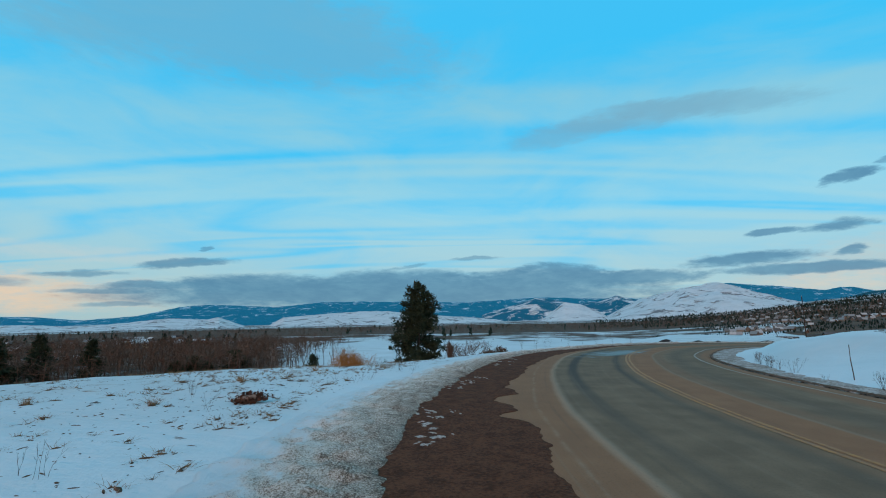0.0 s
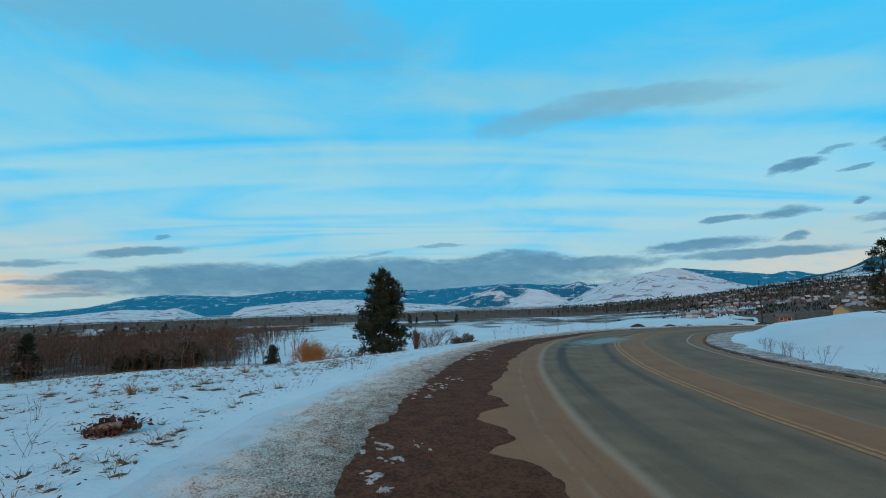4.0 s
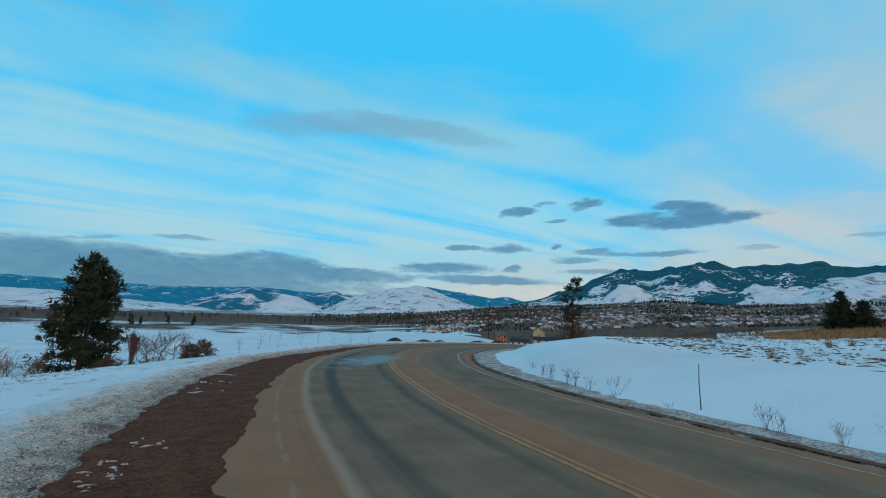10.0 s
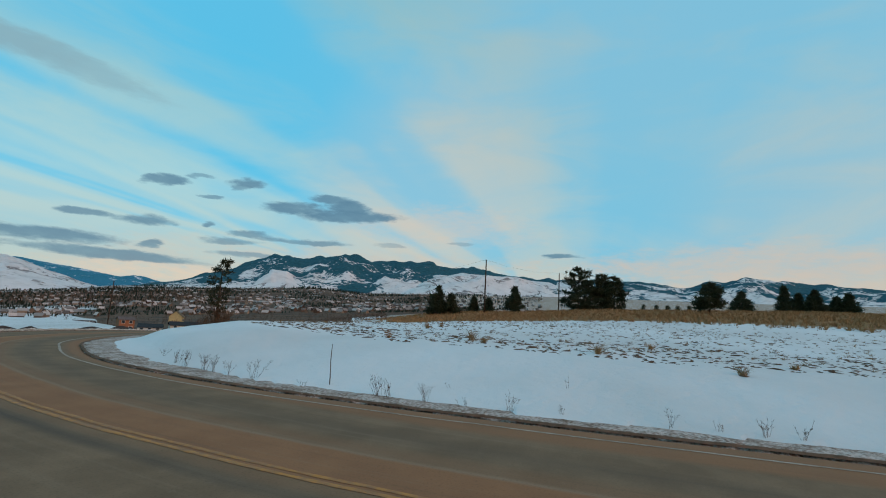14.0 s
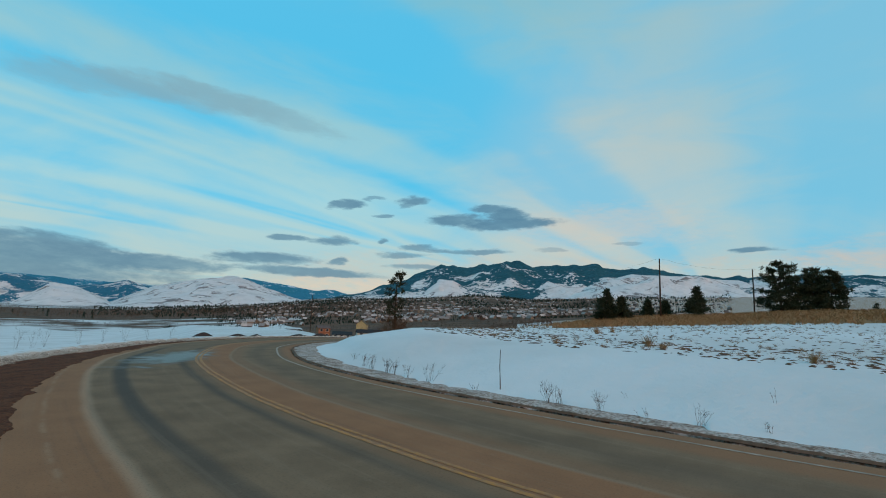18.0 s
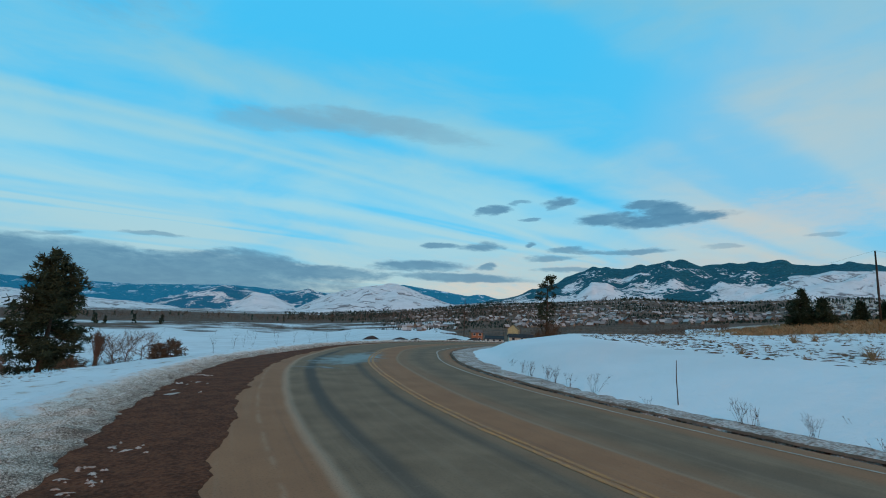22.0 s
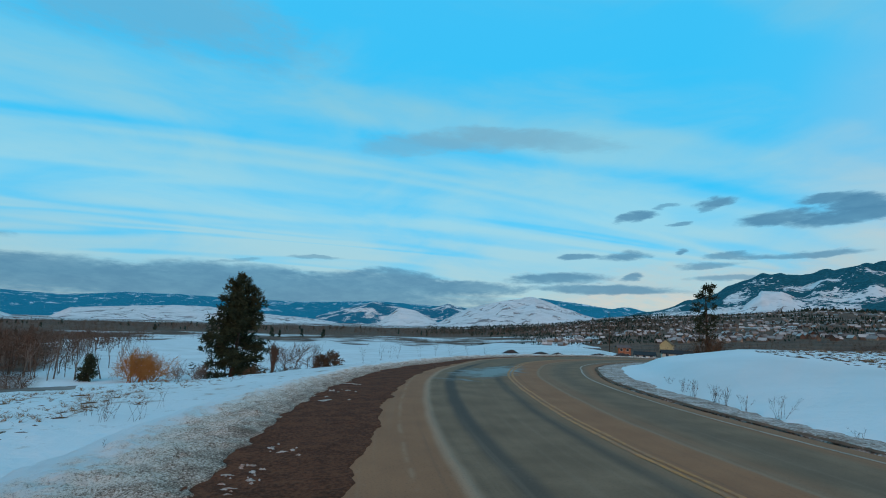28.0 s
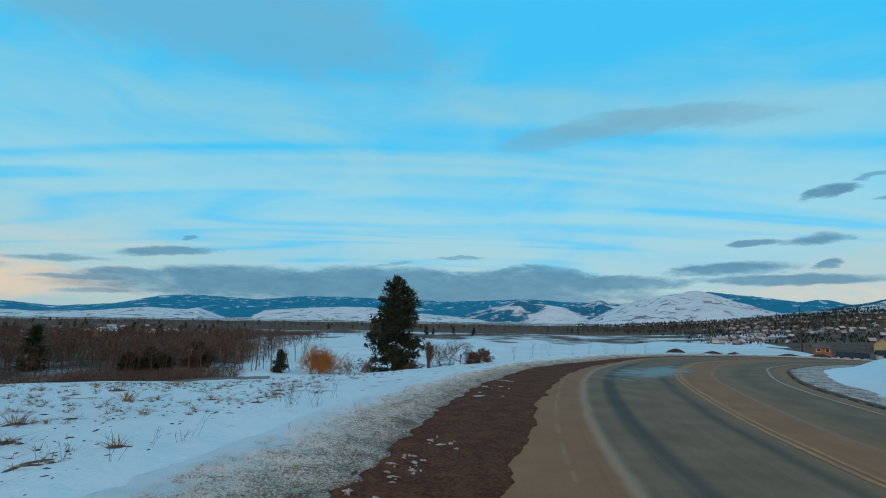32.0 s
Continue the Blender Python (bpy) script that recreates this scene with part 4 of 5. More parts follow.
planted(conifer, "pine_tree", 101.65, 5.2, 88, 2.9, "round-crowned lone pine with a bare lower trunk", 61, base=0.20, whorls=22, blades=14, power=0.42, clump=0.45)
for k, az in enumerate((95.2, 96.5, 97.6, 98.6, 99.7)):
    planted(conifer, "juniper_tree", az, 2.75, 135, 0.7, "small dark juniper at the field edge", 70 + k, base=0.02, whorls=8, blades=6, group="junipers", clump=0.4)


# woods ---------------------------------------------------------------------
def wood(name, label, spots, shapes, mat, seed, evergreen=False):
    """One mesh of many far trees, each a turned and scaled copy of a few shapes."""
    rng = np.random.default_rng(seed)
    allv, allf, n = [], [], 0
    made = []
    for k in range(shapes):
        if evergreen:
            v, f = [], []
            for j in range(46):
                t = 0.08 + 0.92 * rng.random()
                a, rad = rng.uniform(0, 6.28), 0.24 * (1 - t) ** 0.7 * rng.uniform(0.4, 1.1)
                c = np.array([math.cos(a) * rad, math.sin(a) * rad, t])
                d = rng.normal(size=3) * 0.085
                e = rng.normal(size=3) * 0.085
                m = len(v)
                v += [c - d, c + e, c + d, c - e]
                f.append((m, m + 1, m + 2, m + 3))
            made.append((np.array(v), np.array(f)))
        else:
            v, f = [], []
            for a, b, r, s in limbs_of(rng, 1.0, 0.6, forks=3, twigs=2):
                side = np.cross(b - a, rng.normal(size=3))
                side = side / (np.linalg.norm(side) + 1e-9) * max(r, 0.006)
                m = len(v)
                v += [a - side, a + side, b + side * 0.6, b - side * 0.6]
                f.append((m, m + 1, m + 2, m + 3))
            made.append((np.array(v), np.array(f)))
    x, y = np.array([s[0] for s in spots]), np.array([s[1] for s in spots])
    z = height(x, y)
    for px, py, pz, tall in zip(x, y, z, [s[2] for s in spots]):
        v, f = made[rng.integers(shapes)]
        a = rng.uniform(0, 6.28)
        c, s = math.cos(a) * tall * rng.uniform(0.85, 1.2), math.sin(a) * tall
        allv.append(np.c_[v[:, 0] * c - v[:, 1] * s + px, v[:, 0] * s + v[:, 1] * c + py, v[:, 2] * tall + pz - 0.2])
        allf.append(f + n)
        n += len(v)
    v, f = np.vstack(allv), np.vstack(allf)
    ob = mesh_object(name, v, [tuple(q) for q in f.tolist()], mat, shade=False)
    return tagged(ob, label, "trees", kind="stuff")


def scatter(seed, count, az, r, tall, keep=None):
    rng = np.random.default_rng(seed)
    out = []
    while len(out) < count:
        a = rng.uniform(*az)
        d = math.exp(rng.uniform(math.log(r[0]), math.log(r[1])))
        if keep and not keep(a, d, rng):
            continue
        out.append((*polar(a, d), rng.uniform(*tall)))
    return out


M_WOOD = varied("far_bare_wood", (0.070, 0.041, 0.030), (0.165, 0.096, 0.066), 0.95)
M_EVER = varied("far_evergreen", (0.020, 0.036, 0.028), (0.045, 0.060, 0.042), 0.95)
wood("bare_woods", "dense leafless brown wood below the brow", scatter(41, 1000, (-66, -21), (62, 128), (1.4, 3.8), lambda a, d, g: d > 62 + 40 * g.random()) + scatter(1, 2400, (-66, -12), (128, 330), (4.0, 8.8), lambda a, d, g: a < -19.5 + (d - 128) * 0.045), 6, M_WOOD, 1)
wood("valley_woods", "leafless brown trees across the valley floor", scatter(2, 900, (-66, -4), (330, 760), (3, 7.5), lambda a, d, g: a < -13 or d > 520), 6, M_WOOD, 2)
wood("far_woods", "distant brown belt of trees under the hills", scatter(3, 4200, (-66, 50), (800, 1500), (6, 11)), 5, M_WOOD, 3)
wood("far_evergreens", "scattered dark evergreens on the valley floor", scatter(4, 190, (-66, 42), (330, 1500), (4, 9), lambda a, d, g: a < -20 or d > 800) + [(*polar(a, 640), t) for a, t in ((-0.6, 12), (0.2, 9), (2.6, 11), (5.0, 11))], 5, M_EVER, 4, True)
wood("field_brush", "small leafless brush on the snowy valley field", scatter(5, 60, (10, 20), (560, 640), (3, 6)) + scatter(6, 40, (-12, 36), (300, 780), (2, 4)), 4, M_WOOD, 5)


def in_rows(spots, least, most):
    """Heights of far trees that grow with their distance up the slope."""
    rng = np.random.default_rng(63)
    return [(x, y, math.hypot(x, y) * rng.uniform(least, most)) for x, y, _ in spots]


def in_belts(a, d, rng):
    return noise.noise((a * 0.11, math.log(d) * 7.0, 4.0)) > 0.08


wood("town_trees", "leafless brown trees between the houses", in_rows(scatter(7, 8200, (22, 84), (420, 2200), (3.5, 7.5)), 0.002, 0.0048) + scatter(17, 700, (37, 64), (265, 450), (1.6, 3.0)) + scatter(18, 1300, (46, 66), (90, 265), (0.8, 2.0)), 5, M_WOOD, 7)
wood("town_evergreens", "dark evergreens between the houses", in_rows(scatter(8, 4200, (22, 84), (470, 2300), (4, 8.5), in_belts), 0.002, 0.005) + in_rows(scatter(28, 2600, (17, 46), (1000, 2050), (4, 8)), 0.0014, 0.0036), 5, M_EVER, 8, True)


# buildings -----------------------------------------------------------------
def box(bm, x0, x1, y0, y1, z0, z1):
    v = [bm.verts.new(p) for p in ((x0, y0, z0), (x1, y0, z0), (x1, y1, z0), (x0, y1, z0), (x0, y0, z1), (x1, y0, z1), (x1, y1, z1), (x0, y1, z1))]
    for f in ((0, 3, 2, 1), (4, 5, 6, 7), (0, 1, 5, 4), (1, 2, 6, 5), (2, 3, 7, 6), (3, 0, 4, 7)):
        bm.faces.new([v[k] for k in f])


def far_houses(count, seed):
    rng = np.random.default_rng(seed)
    wv, wf, rv, rf = [], [], [], []
    spots = scatter(seed, count, (29, 84), (460, 2250), (0.24, 0.5), lambda a, d, g: not in_belts(a, d, g)) + scatter(seed + 1, 60, (-50, -24), (380, 760), (0.4, 0.75))
    x, y = np.array([s[0] for s in spots]), np.array([s[1] for s in spots])
    for px, py, pz, k in zip(x, y, height(x, y), [s[2] for s in spots]):
        a, l, w, h = rng.uniform(0, 3.14), 6.5 * k, 4.0 * k, rng.choice([3.0, 3.2, 5.4]) * k
        c, s = math.cos(a), math.sin(a)
        def at(u, v, t):
            return (px + u * c - v * s, py + u * s + v * c, pz + t)
        n = len(wv)
        wv += [at(-l, -w, -1), at(l, -w, -1), at(l, w, -1), at(-l, w, -1), at(-l, -w, h), at(l, -w, h), at(l, w, h), at(-l, w, h), at(-l, 0, h + 2), at(l, 0, h + 2)]
        wf += [(n, n + 1, n + 5, n + 4), (n + 1, n + 2, n + 6, n + 9, n + 5), (n + 2, n + 3, n + 7, n + 6), (n + 3, n, n + 4, n + 8, n + 7)]
        n, o = len(rv), 0.5
        rv += [at(-l - o, -w - o, h - 0.2), at(l + o, -w - o, h - 0.2), at(l + o, 0, h + 2.2), at(-l - o, 0, h + 2.2), at(l + o, w + o, h - 0.2), at(-l - o, w + o, h - 0.2)]
        rf += [(n, n + 1, n + 2, n + 3), (n + 3, n + 2, n + 4, n + 5)]
    tagged(mesh_object("town_walls", wv, wf, varied("town_house_walls", (0.34, 0.26, 0.20), (0.09, 0.055, 0.042), 0.9), shade=False), "walls of the many small distant town houses", "houses", kind="stuff")
    tagged(mesh_object("town_roofs", rv, rf, varied("town_roofs_part_snowed", (0.50, 0.47, 0.45), (0.045, 0.035, 0.032), 0.9), shade=False), "partly snowed roofs of distant town houses", "roofs", kind="stuff")


far_houses(1350, 9)

M_PANE = plain("dark_window_glass", (0.03, 0.04, 0.05), (0.05, 0.06, 0.07), 2.0, 0.2, 0.0)
M_TRIM = plain("white_trim", (0.70, 0.66, 0.60), (0.58, 0.54, 0.48), 3.0, 0.8, 0.1)


def house(az, r, long, deep, tall, roof, wall_tone, roof_tone, label, turn=0.0, windows=3, sink=0.0):
    x, y = polar(az, r)
    root = thing("house", x, y, z_at(x, y) - sink, label, "house", "houses below the bend", turn=radians(-az + turn))
    wall = plain("house_paint", wall_tone, tuple(0.8 * c for c in wall_tone), 1.5, 0.9, 0.1)
    shingle = plain("house_roofing", roof_tone, tuple(0.75 * c for c in roof_tone), 1.2, 0.95, 0.2)
    l, d = long / 2, deep / 2
    bm = bmesh.new()
    box(bm, -l, l, -d, d, -1.5, tall)
    finish("wall", bm, wall, root)
    bm = bmesh.new()
    lo, hi = [], []
    for sx in (-l - 0.4, l + 0.4):
        lo.append([bm.verts.new((sx, yy, zz)) for yy, zz in ((-d - 0.4, tall - 0.1), (0, tall + roof), (d + 0.4, tall - 0.1), (d + 0.4, tall - 0.3), (0, tall + roof - 0.25), (-d - 0.4, tall - 0.3))])
    a, b = lo
    for k in range(6):
        bm.faces.new((a[k], b[k], b[(k + 1) % 6], a[(k + 1) % 6]))
    bm.faces.new(list(reversed(a)))
    bm.faces.new(b)
    finish("roof", bm, shingle, root)
    for sx in (-l, l):
        bm = bmesh.new()
        v = [bm.verts.new(p) for p in ((sx, -d, tall), (sx, d, tall), (sx, 0, tall + roof - 0.3))]
        bm.faces.new(v)
        finish("gable", bm, wall, root)
    storeys = 2 if tall > 4 else 1
    for f in range(storeys):
        for k in range(windows):
            cx = -l + long * (k + 0.5) / windows
            z0 = 0.9 + 2.6 * f
            bm = bmesh.new()
            box(bm, cx - 0.75, cx + 0.75, -d - 0.06, -d + 0.02, z0 - 0.1, z0 + 1.3)
            frame_part = finish("window", bm, M_TRIM, root)
            bm = bmesh.new()
            box(bm, cx - 0.62, cx + 0.62, -d - 0.09, -d - 0.05, z0, z0 + 1.2)
            finish("pane", bm, M_PANE, frame_part)
    return root


house(41.4, 250, 9.0, 7, 2.5, 1.4, (0.60, 0.60, 0.56), (0.04, 0.05, 0.055), "long low pale house with a dark roof beyond the bend", -4, sink=0.9)
house(44.5, 245, 12.5, 7, 2.5, 1.4, (0.60, 0.57, 0.48), (0.04, 0.045, 0.05), "low cream house with a dark roof beside the snow bank", 6, sink=0.9)
house(39.2, 262, 6.0, 6.5, 5.2, 1.2, (0.36, 0.15, 0.085), (0.16, 0.12, 0.11), "orange-brown two-storey house under construction", 12, 2)
house(35.9, 200, 5.5, 6, 4.2, 0.8, (0.20, 0.10, 0.08), (0.14, 0.10, 0.09), "dark red-brown building beyond the bend", -10, 2)
house(43.6, 330, 6.5, 7, 3.6, 3.2, (0.52, 0.42, 0.22), (0.20, 0.15, 0.10), "steep-gabled yellowish timber house", 80, 2)
house(-33.5, 420, 13, 8, 3.5, 3.0, (0.55, 0.38, 0.20), (0.75, 0.75, 0.75), "tan house with a snowed roof in the valley", 30, 3)
house(-28.2, 480, 26, 12, 4.5, 1.2, (0.42, 0.20, 0.13), (0.72, 0.72, 0.72), "wide red-brown hall with a flat snowed roof", 5, 5)


planted(bare_tree, "bare_bush", 47.8, 0.8, 137, 6.0, "brown leafless thicket under the open-crowned pine", 27, mat=M_BROWNLEAF, category="bush", stems=9, forks=4, twigs=5)
planted(bare_tree, "bare_bush", 46.9, -0.4, 136, 5.0, "low brown leafless thicket under the pine", 28, mat=M_BROWNLEAF, category="bush", stems=8, forks=4, twigs=4)


# mounds, poles and wires ---------------------------------------------------
M_HEAP = plain("dark_soil_heap", (0.075, 0.05, 0.042), (0.045, 0.034, 0.03), 3.0, 0.95, 0.6, 0.05)


def mound(az, r, long, tall, label, seed):
    x, y = polar(az, r)
    verts, rows, cols = [], 9, 22
    for i in range(rows):
        f = i / (rows - 1)
        for j in range(cols):
            a = 2 * math.pi * j / cols
            k = 1 + 0.25 * noise.noise((math.cos(a) * 1.4, math.sin(a) * 1.4, seed)) + 0.1 * noise.noise((math.cos(a) * 4, math.sin(a) * 4, seed + f))
            verts.append((long / 2 * k * f * math.cos(a), 0.35 * long * k * f * math.sin(a), tall * (1 - f**1.6) * (1 + 0.2 * noise.noise((math.cos(a) * f * 2, math.sin(a) * f * 2, seed + 4))) - 0.3 * f))
    ob = mesh_object("dirt_mound", verts, grid_faces(rows, cols, True), M_HEAP)
    ob.matrix_world = Matrix.Translation((x, y, z_at(x, y))) @ Matrix.Rotation(radians(-az), 4, "Z")
    return tagged(ob, label, "mound", "dirt mounds")


for az, r, long, tall, s in ((27.0, 52, 3.0, 0.5, 1), (30.4, 54, 3.6, 0.36, 2), (32.3, 56, 3.2, 0.34, 3), (36.8, 60, 5.0, 0.4, 4), (39.2, 62, 4.4, 0.42, 5)):
    mound(az, r, long, tall, "dark heap of soil beyond the bend", s)


def pole(az, top, r, label):
    x, y = polar(az, r)
    tall = r * math.tan(radians(top)) + 1.76 - z_at(x, y)
    root = thing("utility_pole", x, y, z_at(x, y) - 0.2, label, "pole", "utility poles")
    bm = bmesh.new()
    tapered(bm, [(0, 0, 0), (0.02, 0, tall * 0.5), (0, 0, tall + 0.2)], [0.16, 0.14, 0.11], 10)
    finish("shaft", bm, M_BARK, root, shade=True)
    bm = bmesh.new()
    tapered(bm, [(0, 0, tall + 0.2), (0, 0, tall + 0.32)], [0.035, 0.025], 6)
    finish("insulator", bm, M_TRIM, root)
    return Vector((x, y, z_at(x, y) + tall + 0.1))


tops = [pole(77.55, 7.3, 90, "plain dark wooden utility pole in the field"), pole(86.1, 6.05, 118, "plain dark wooden utility pole in the field")]
pole(37.8, 1.97, 150, "weathered wooden utility pole above the houses")


def wire(a, b, sag):
    verts, faces, n = [], [], 24
    for k in range(n + 1):
        t = k / n
        p = a.lerp(b, t) - Vector((0, 0, 4 * sag * t * (1 - t)))
        verts += [p + Vector((0, 0, 0.009)), p + Vector((0.007, -0.007, -0.006)), p + Vector((-0.007, 0.007, -0.006))]
    for k in range(n):
        for j in range(3):
            faces.append((3 * k + j, 3 * k + (j + 1) % 3, 3 * k + 3 + (j + 1) % 3, 3 * k + 3 + j))
    tagged(mesh_object("power_wire", verts, faces, M_BARK), "thin dark wire slung between the poles", "wire", "wires")


wire(tops[0], tops[1], 0.8)
wire(tops[1], tops[1] + (tops[1] - tops[0]) * 1.6, 1.0)
wire(tops[0] + Vector((40, 62, -6)), tops[0], 1.0)


# Grass, weeds and small things ---------------------------------------------
def blades(rng, count, tall, spread, broad=0.006, lean=0.45):
    """A tuft of bent dry blades."""
    verts, faces = [], []
    for _ in range(count):
        a, d = rng.uniform(0, 6.28), spread * 0.3 * rng.random()
        o = np.array([math.cos(a) * d, math.sin(a) * d, -0.03])
        way = np.array([rng.normal() * lean, rng.normal() * lean, 1.0])
        long = tall * rng.uniform(0.5, 1.1)
        mid, tip = o + way * long * 0.55, o + way * long + np.array([way[0], way[1], -0.25]) * long * 0.35
        side = np.array([math.cos(a + 1.57), math.sin(a + 1.57), 0]) * broad
        n = len(verts)
        verts += [o - side, o + side, mid + side * 0.8, mid - side * 0.8, tip]
        faces += [(n, n + 1, n + 2, n + 3), (n + 3, n + 2, n + 4)]
    return verts, faces


def lump(rng, breadth, tall):
    """A low uneven clod."""
    verts, rows, cols = [], 4, 9
    for i in range(rows):
        f = i / (rows - 1)
        for j in range(cols):
            a = 2 * math.pi * j / cols
            k = breadth * f * rng.uniform(0.8, 1.2) / 2
            verts.append((k * math.cos(a), k * math.sin(a) * 0.7, tall * (1 - f * f) * rng.uniform(0.85, 1.1) - 0.02 * f))
    return verts, grid_faces(rows, cols, True)


def surface(x, y):
    """The height of the snow with its small unevenness."""
    return z_at(x, y) + float(relief(np.array([x]), np.array([y]))[0])


M_CLOD = plain("dark_earth_clod", (0.17, 0.095, 0.06), (0.08, 0.05, 0.036), 14.0, 0.95, 0.8, 0.02)
M_STALK = plain("dry_stalk", (0.16, 0.095, 0.066), (0.08, 0.05, 0.036), 20.0, 0.9, 0.2, 0.002)
M_PALESTRAW = varied("pale_dry_grass", (0.42, 0.23, 0.11), (0.24, 0.125, 0.06), 0.9)


def grass_tuft(x, y, tall, spread, label, seed, count=46, clod=True, mat=None, lean=0.45):
    rng = np.random.default_rng(seed)
    root = thing("grass_tuft", x, y, surface(x, y), label, "grass", "dry grass tufts")
    if clod:
        mesh_object("clod", *lump(rng, spread * 0.85, 0.015 + 0.04 * tall), M_CLOD, root)
    tagged(mesh_object("tuft", *blades(rng, count, tall, spread, 0.006, lean), mat or M_STRAW, root, shade=False), kind="stuff")
    return root


def weed(x, y, tall, label, seed, stems=3, forks=2):
    """A dry weed: a few thin forked stalks."""
    rng = np.random.default_rng(seed)
    root = thing("dry_weed", x, y, surface(x, y), label, "weed", "dry weeds")
    for s in range(stems):
        seg = []
        p = np.array([rng.normal() * 0.04, rng.normal() * 0.04, -0.03])
        way = np.array([rng.normal() * 0.24, rng.normal() * 0.24, 1.0])
        for k in range(3):
            q = p + way * tall / 3 * rng.uniform(0.7, 1.15)
            seg.append((p, q, 0.006 - 0.0015 * k, 0.0045 - 0.0015 * k))
            for _ in range(forks if k else 0):
                w = way + rng.normal(size=3) * 0.5
                seg.append((q, q + w * tall * 0.16, 0.003, 0.0015))
            p, way = q, way + rng.normal(size=3) * 0.16
        tagged(mesh_object("stalk", *prisms(seg, 0.5, 0.0016), M_STALK, root, shade=False), kind="stuff")
    return root


LEFT_TUFTS = [(-6.7, 6.54, 0.3, 0.3), (-6.83, 2.55, 0.26, 0.32), (-5.22, 6.54, 0.16, 0.5), (-7.56, 6.69, 0.1, 0.5), (-8.28, 6.39, 0.1, 0.55), (-8.69, 3.97, 0.16, 0.4), (-9.17, 6.55, 0.12, 0.5), (-8.4, 6.61, 0.1, 0.5), (-8.01, 5.06, 0.1, 0.45), (-7.19, 6.81, 0.1, 0.35), (-3.51, 6.45, 0.2, 0.4), (-5.55, 7.49, 0.24, 0.45), (-4.91, 6.58, 0.14, 0.5), (-3.78, 5.83, 0.1, 0.2), (-6.27, 10.72, 0.16, 0.5), (-4, 10.04, 0.12, 0.4), (-5.09, 7.87, 0.12, 0.5), (-5.31, 9.54, 0.3, 0.4), (-3.13, 11.41, 0.14, 0.5), (-5.52, 6.95, 0.2, 0.4), (-6.86, 2.76, 0.2, 0.3), (-9.62, 2.7, 0.22, 0.4), (-6.4, 6.07, 0.26, 0.3)]
for k, (x, y, tall, spread) in enumerate(LEFT_TUFTS):
    grass_tuft(x, y, tall, spread, "dry straw-coloured tuft poking through the snow" if tall > 0.2 else "low dark clump of dead grass in the snow", 100 + k, 40 if tall > 0.2 else 22, mat=M_PALESTRAW if tall > 0.27 else None, lean=0.5 if tall > 0.2 else 1.0)
LEFT_WEEDS = [(-6.58, 3.66, 0.5), (-5.31, 1.86, 0.42), (-6.77, 3.98, 0.42), (-5.51, 2.17, 0.4), (-1.88, 9.16, 0.5), (-2.3, 9.39, 0.4), (-2.89, 7.1, 0.42), (-1.81, 9.31, 0.4), (-2.91, 6.76, 0.2), (-2.15, 9.42, 0.3), (-2.26, 9.39, 0.45), (-2.65, 9.78, 0.3), (-3.08, 6.51, 0.3), (-3.22, 5.91, 0.28), (-5.25, -2.06, 0.35), (-5.6, -1.96, 0.4), (-2.55, 9.69, 0.2), (-3.73, 5.99, 0.25), (-1.75, 7.26, 0.2), (-1.75, 10.46, 0.3), (-2.26, 9.09, 0.3), (-6.89, 4.28, 0.3)]
for k, (x, y, tall) in enumerate(LEFT_WEEDS):
    weed(x, y, tall * 0.8, "thin dry weed stalks standing in the snow", 200 + k, stems=2 + k % 3)


def dead_bush(x, y):
    rng = np.random.default_rng(77)
    root = thing("dead_bush", x, y, surface(x, y), "uprooted dead bush, dark brown leaves lying on snow", "bush", turn=0.35)
    verts, faces = [], []
    for _ in range(520):
        c = np.array([rng.normal() * 0.17, rng.normal() * 0.10, abs(rng.normal()) * 0.075 + 0.02])
        c[2] += 0.05 * (c[0] > 0.12)
        d, e = rng.normal(size=3) * 0.026, rng.normal(size=3) * 0.02
        n = len(verts)
        verts += [c - d, c + e, c + d, c - e]
        faces.append((n, n + 1, n + 2, n + 3))
    tagged(mesh_object("leaves", verts, faces, varied("dead_leaves", (0.15, 0.065, 0.04), (0.055, 0.028, 0.02), 0.9), root, shade=False), kind="stuff")
    seg = []
    for _ in range(34):
        p = np.array([rng.normal() * 0.15, rng.normal() * 0.08, 0.06])
        q = p + np.array([rng.normal() * 0.2, rng.normal() * 0.12, abs(rng.normal()) * 0.1])
        seg.append((p, q, 0.006, 0.003))
    seg.append((np.array([0.2, 0, 0.08]), np.array([0.52, 0.1, 0.22]), 0.005, 0.002))
    tagged(mesh_object("twigs", *prisms(seg), M_STALK, root, shade=False), kind="stuff")
    return root


def bush_log(root):
    """The pale broken stem that lies along the dead bush."""
    bm = bmesh.new()
    tapered(bm, [(-0.3, 0.02, 0.07), (-0.12, -0.02, 0.12), (0.06, -0.03, 0.13), (0.16, -0.01, 0.12)], [0.03, 0.055, 0.06, 0.04], 9)
    finish("stem", bm, plain("grey_dead_wood", (0.34, 0.24, 0.19), (0.16, 0.105, 0.08), 18.0, 0.9, 0.6, 0.01), root, "pale grey broken stem", True)


bush_log(dead_bush(-4.88, 2.92))

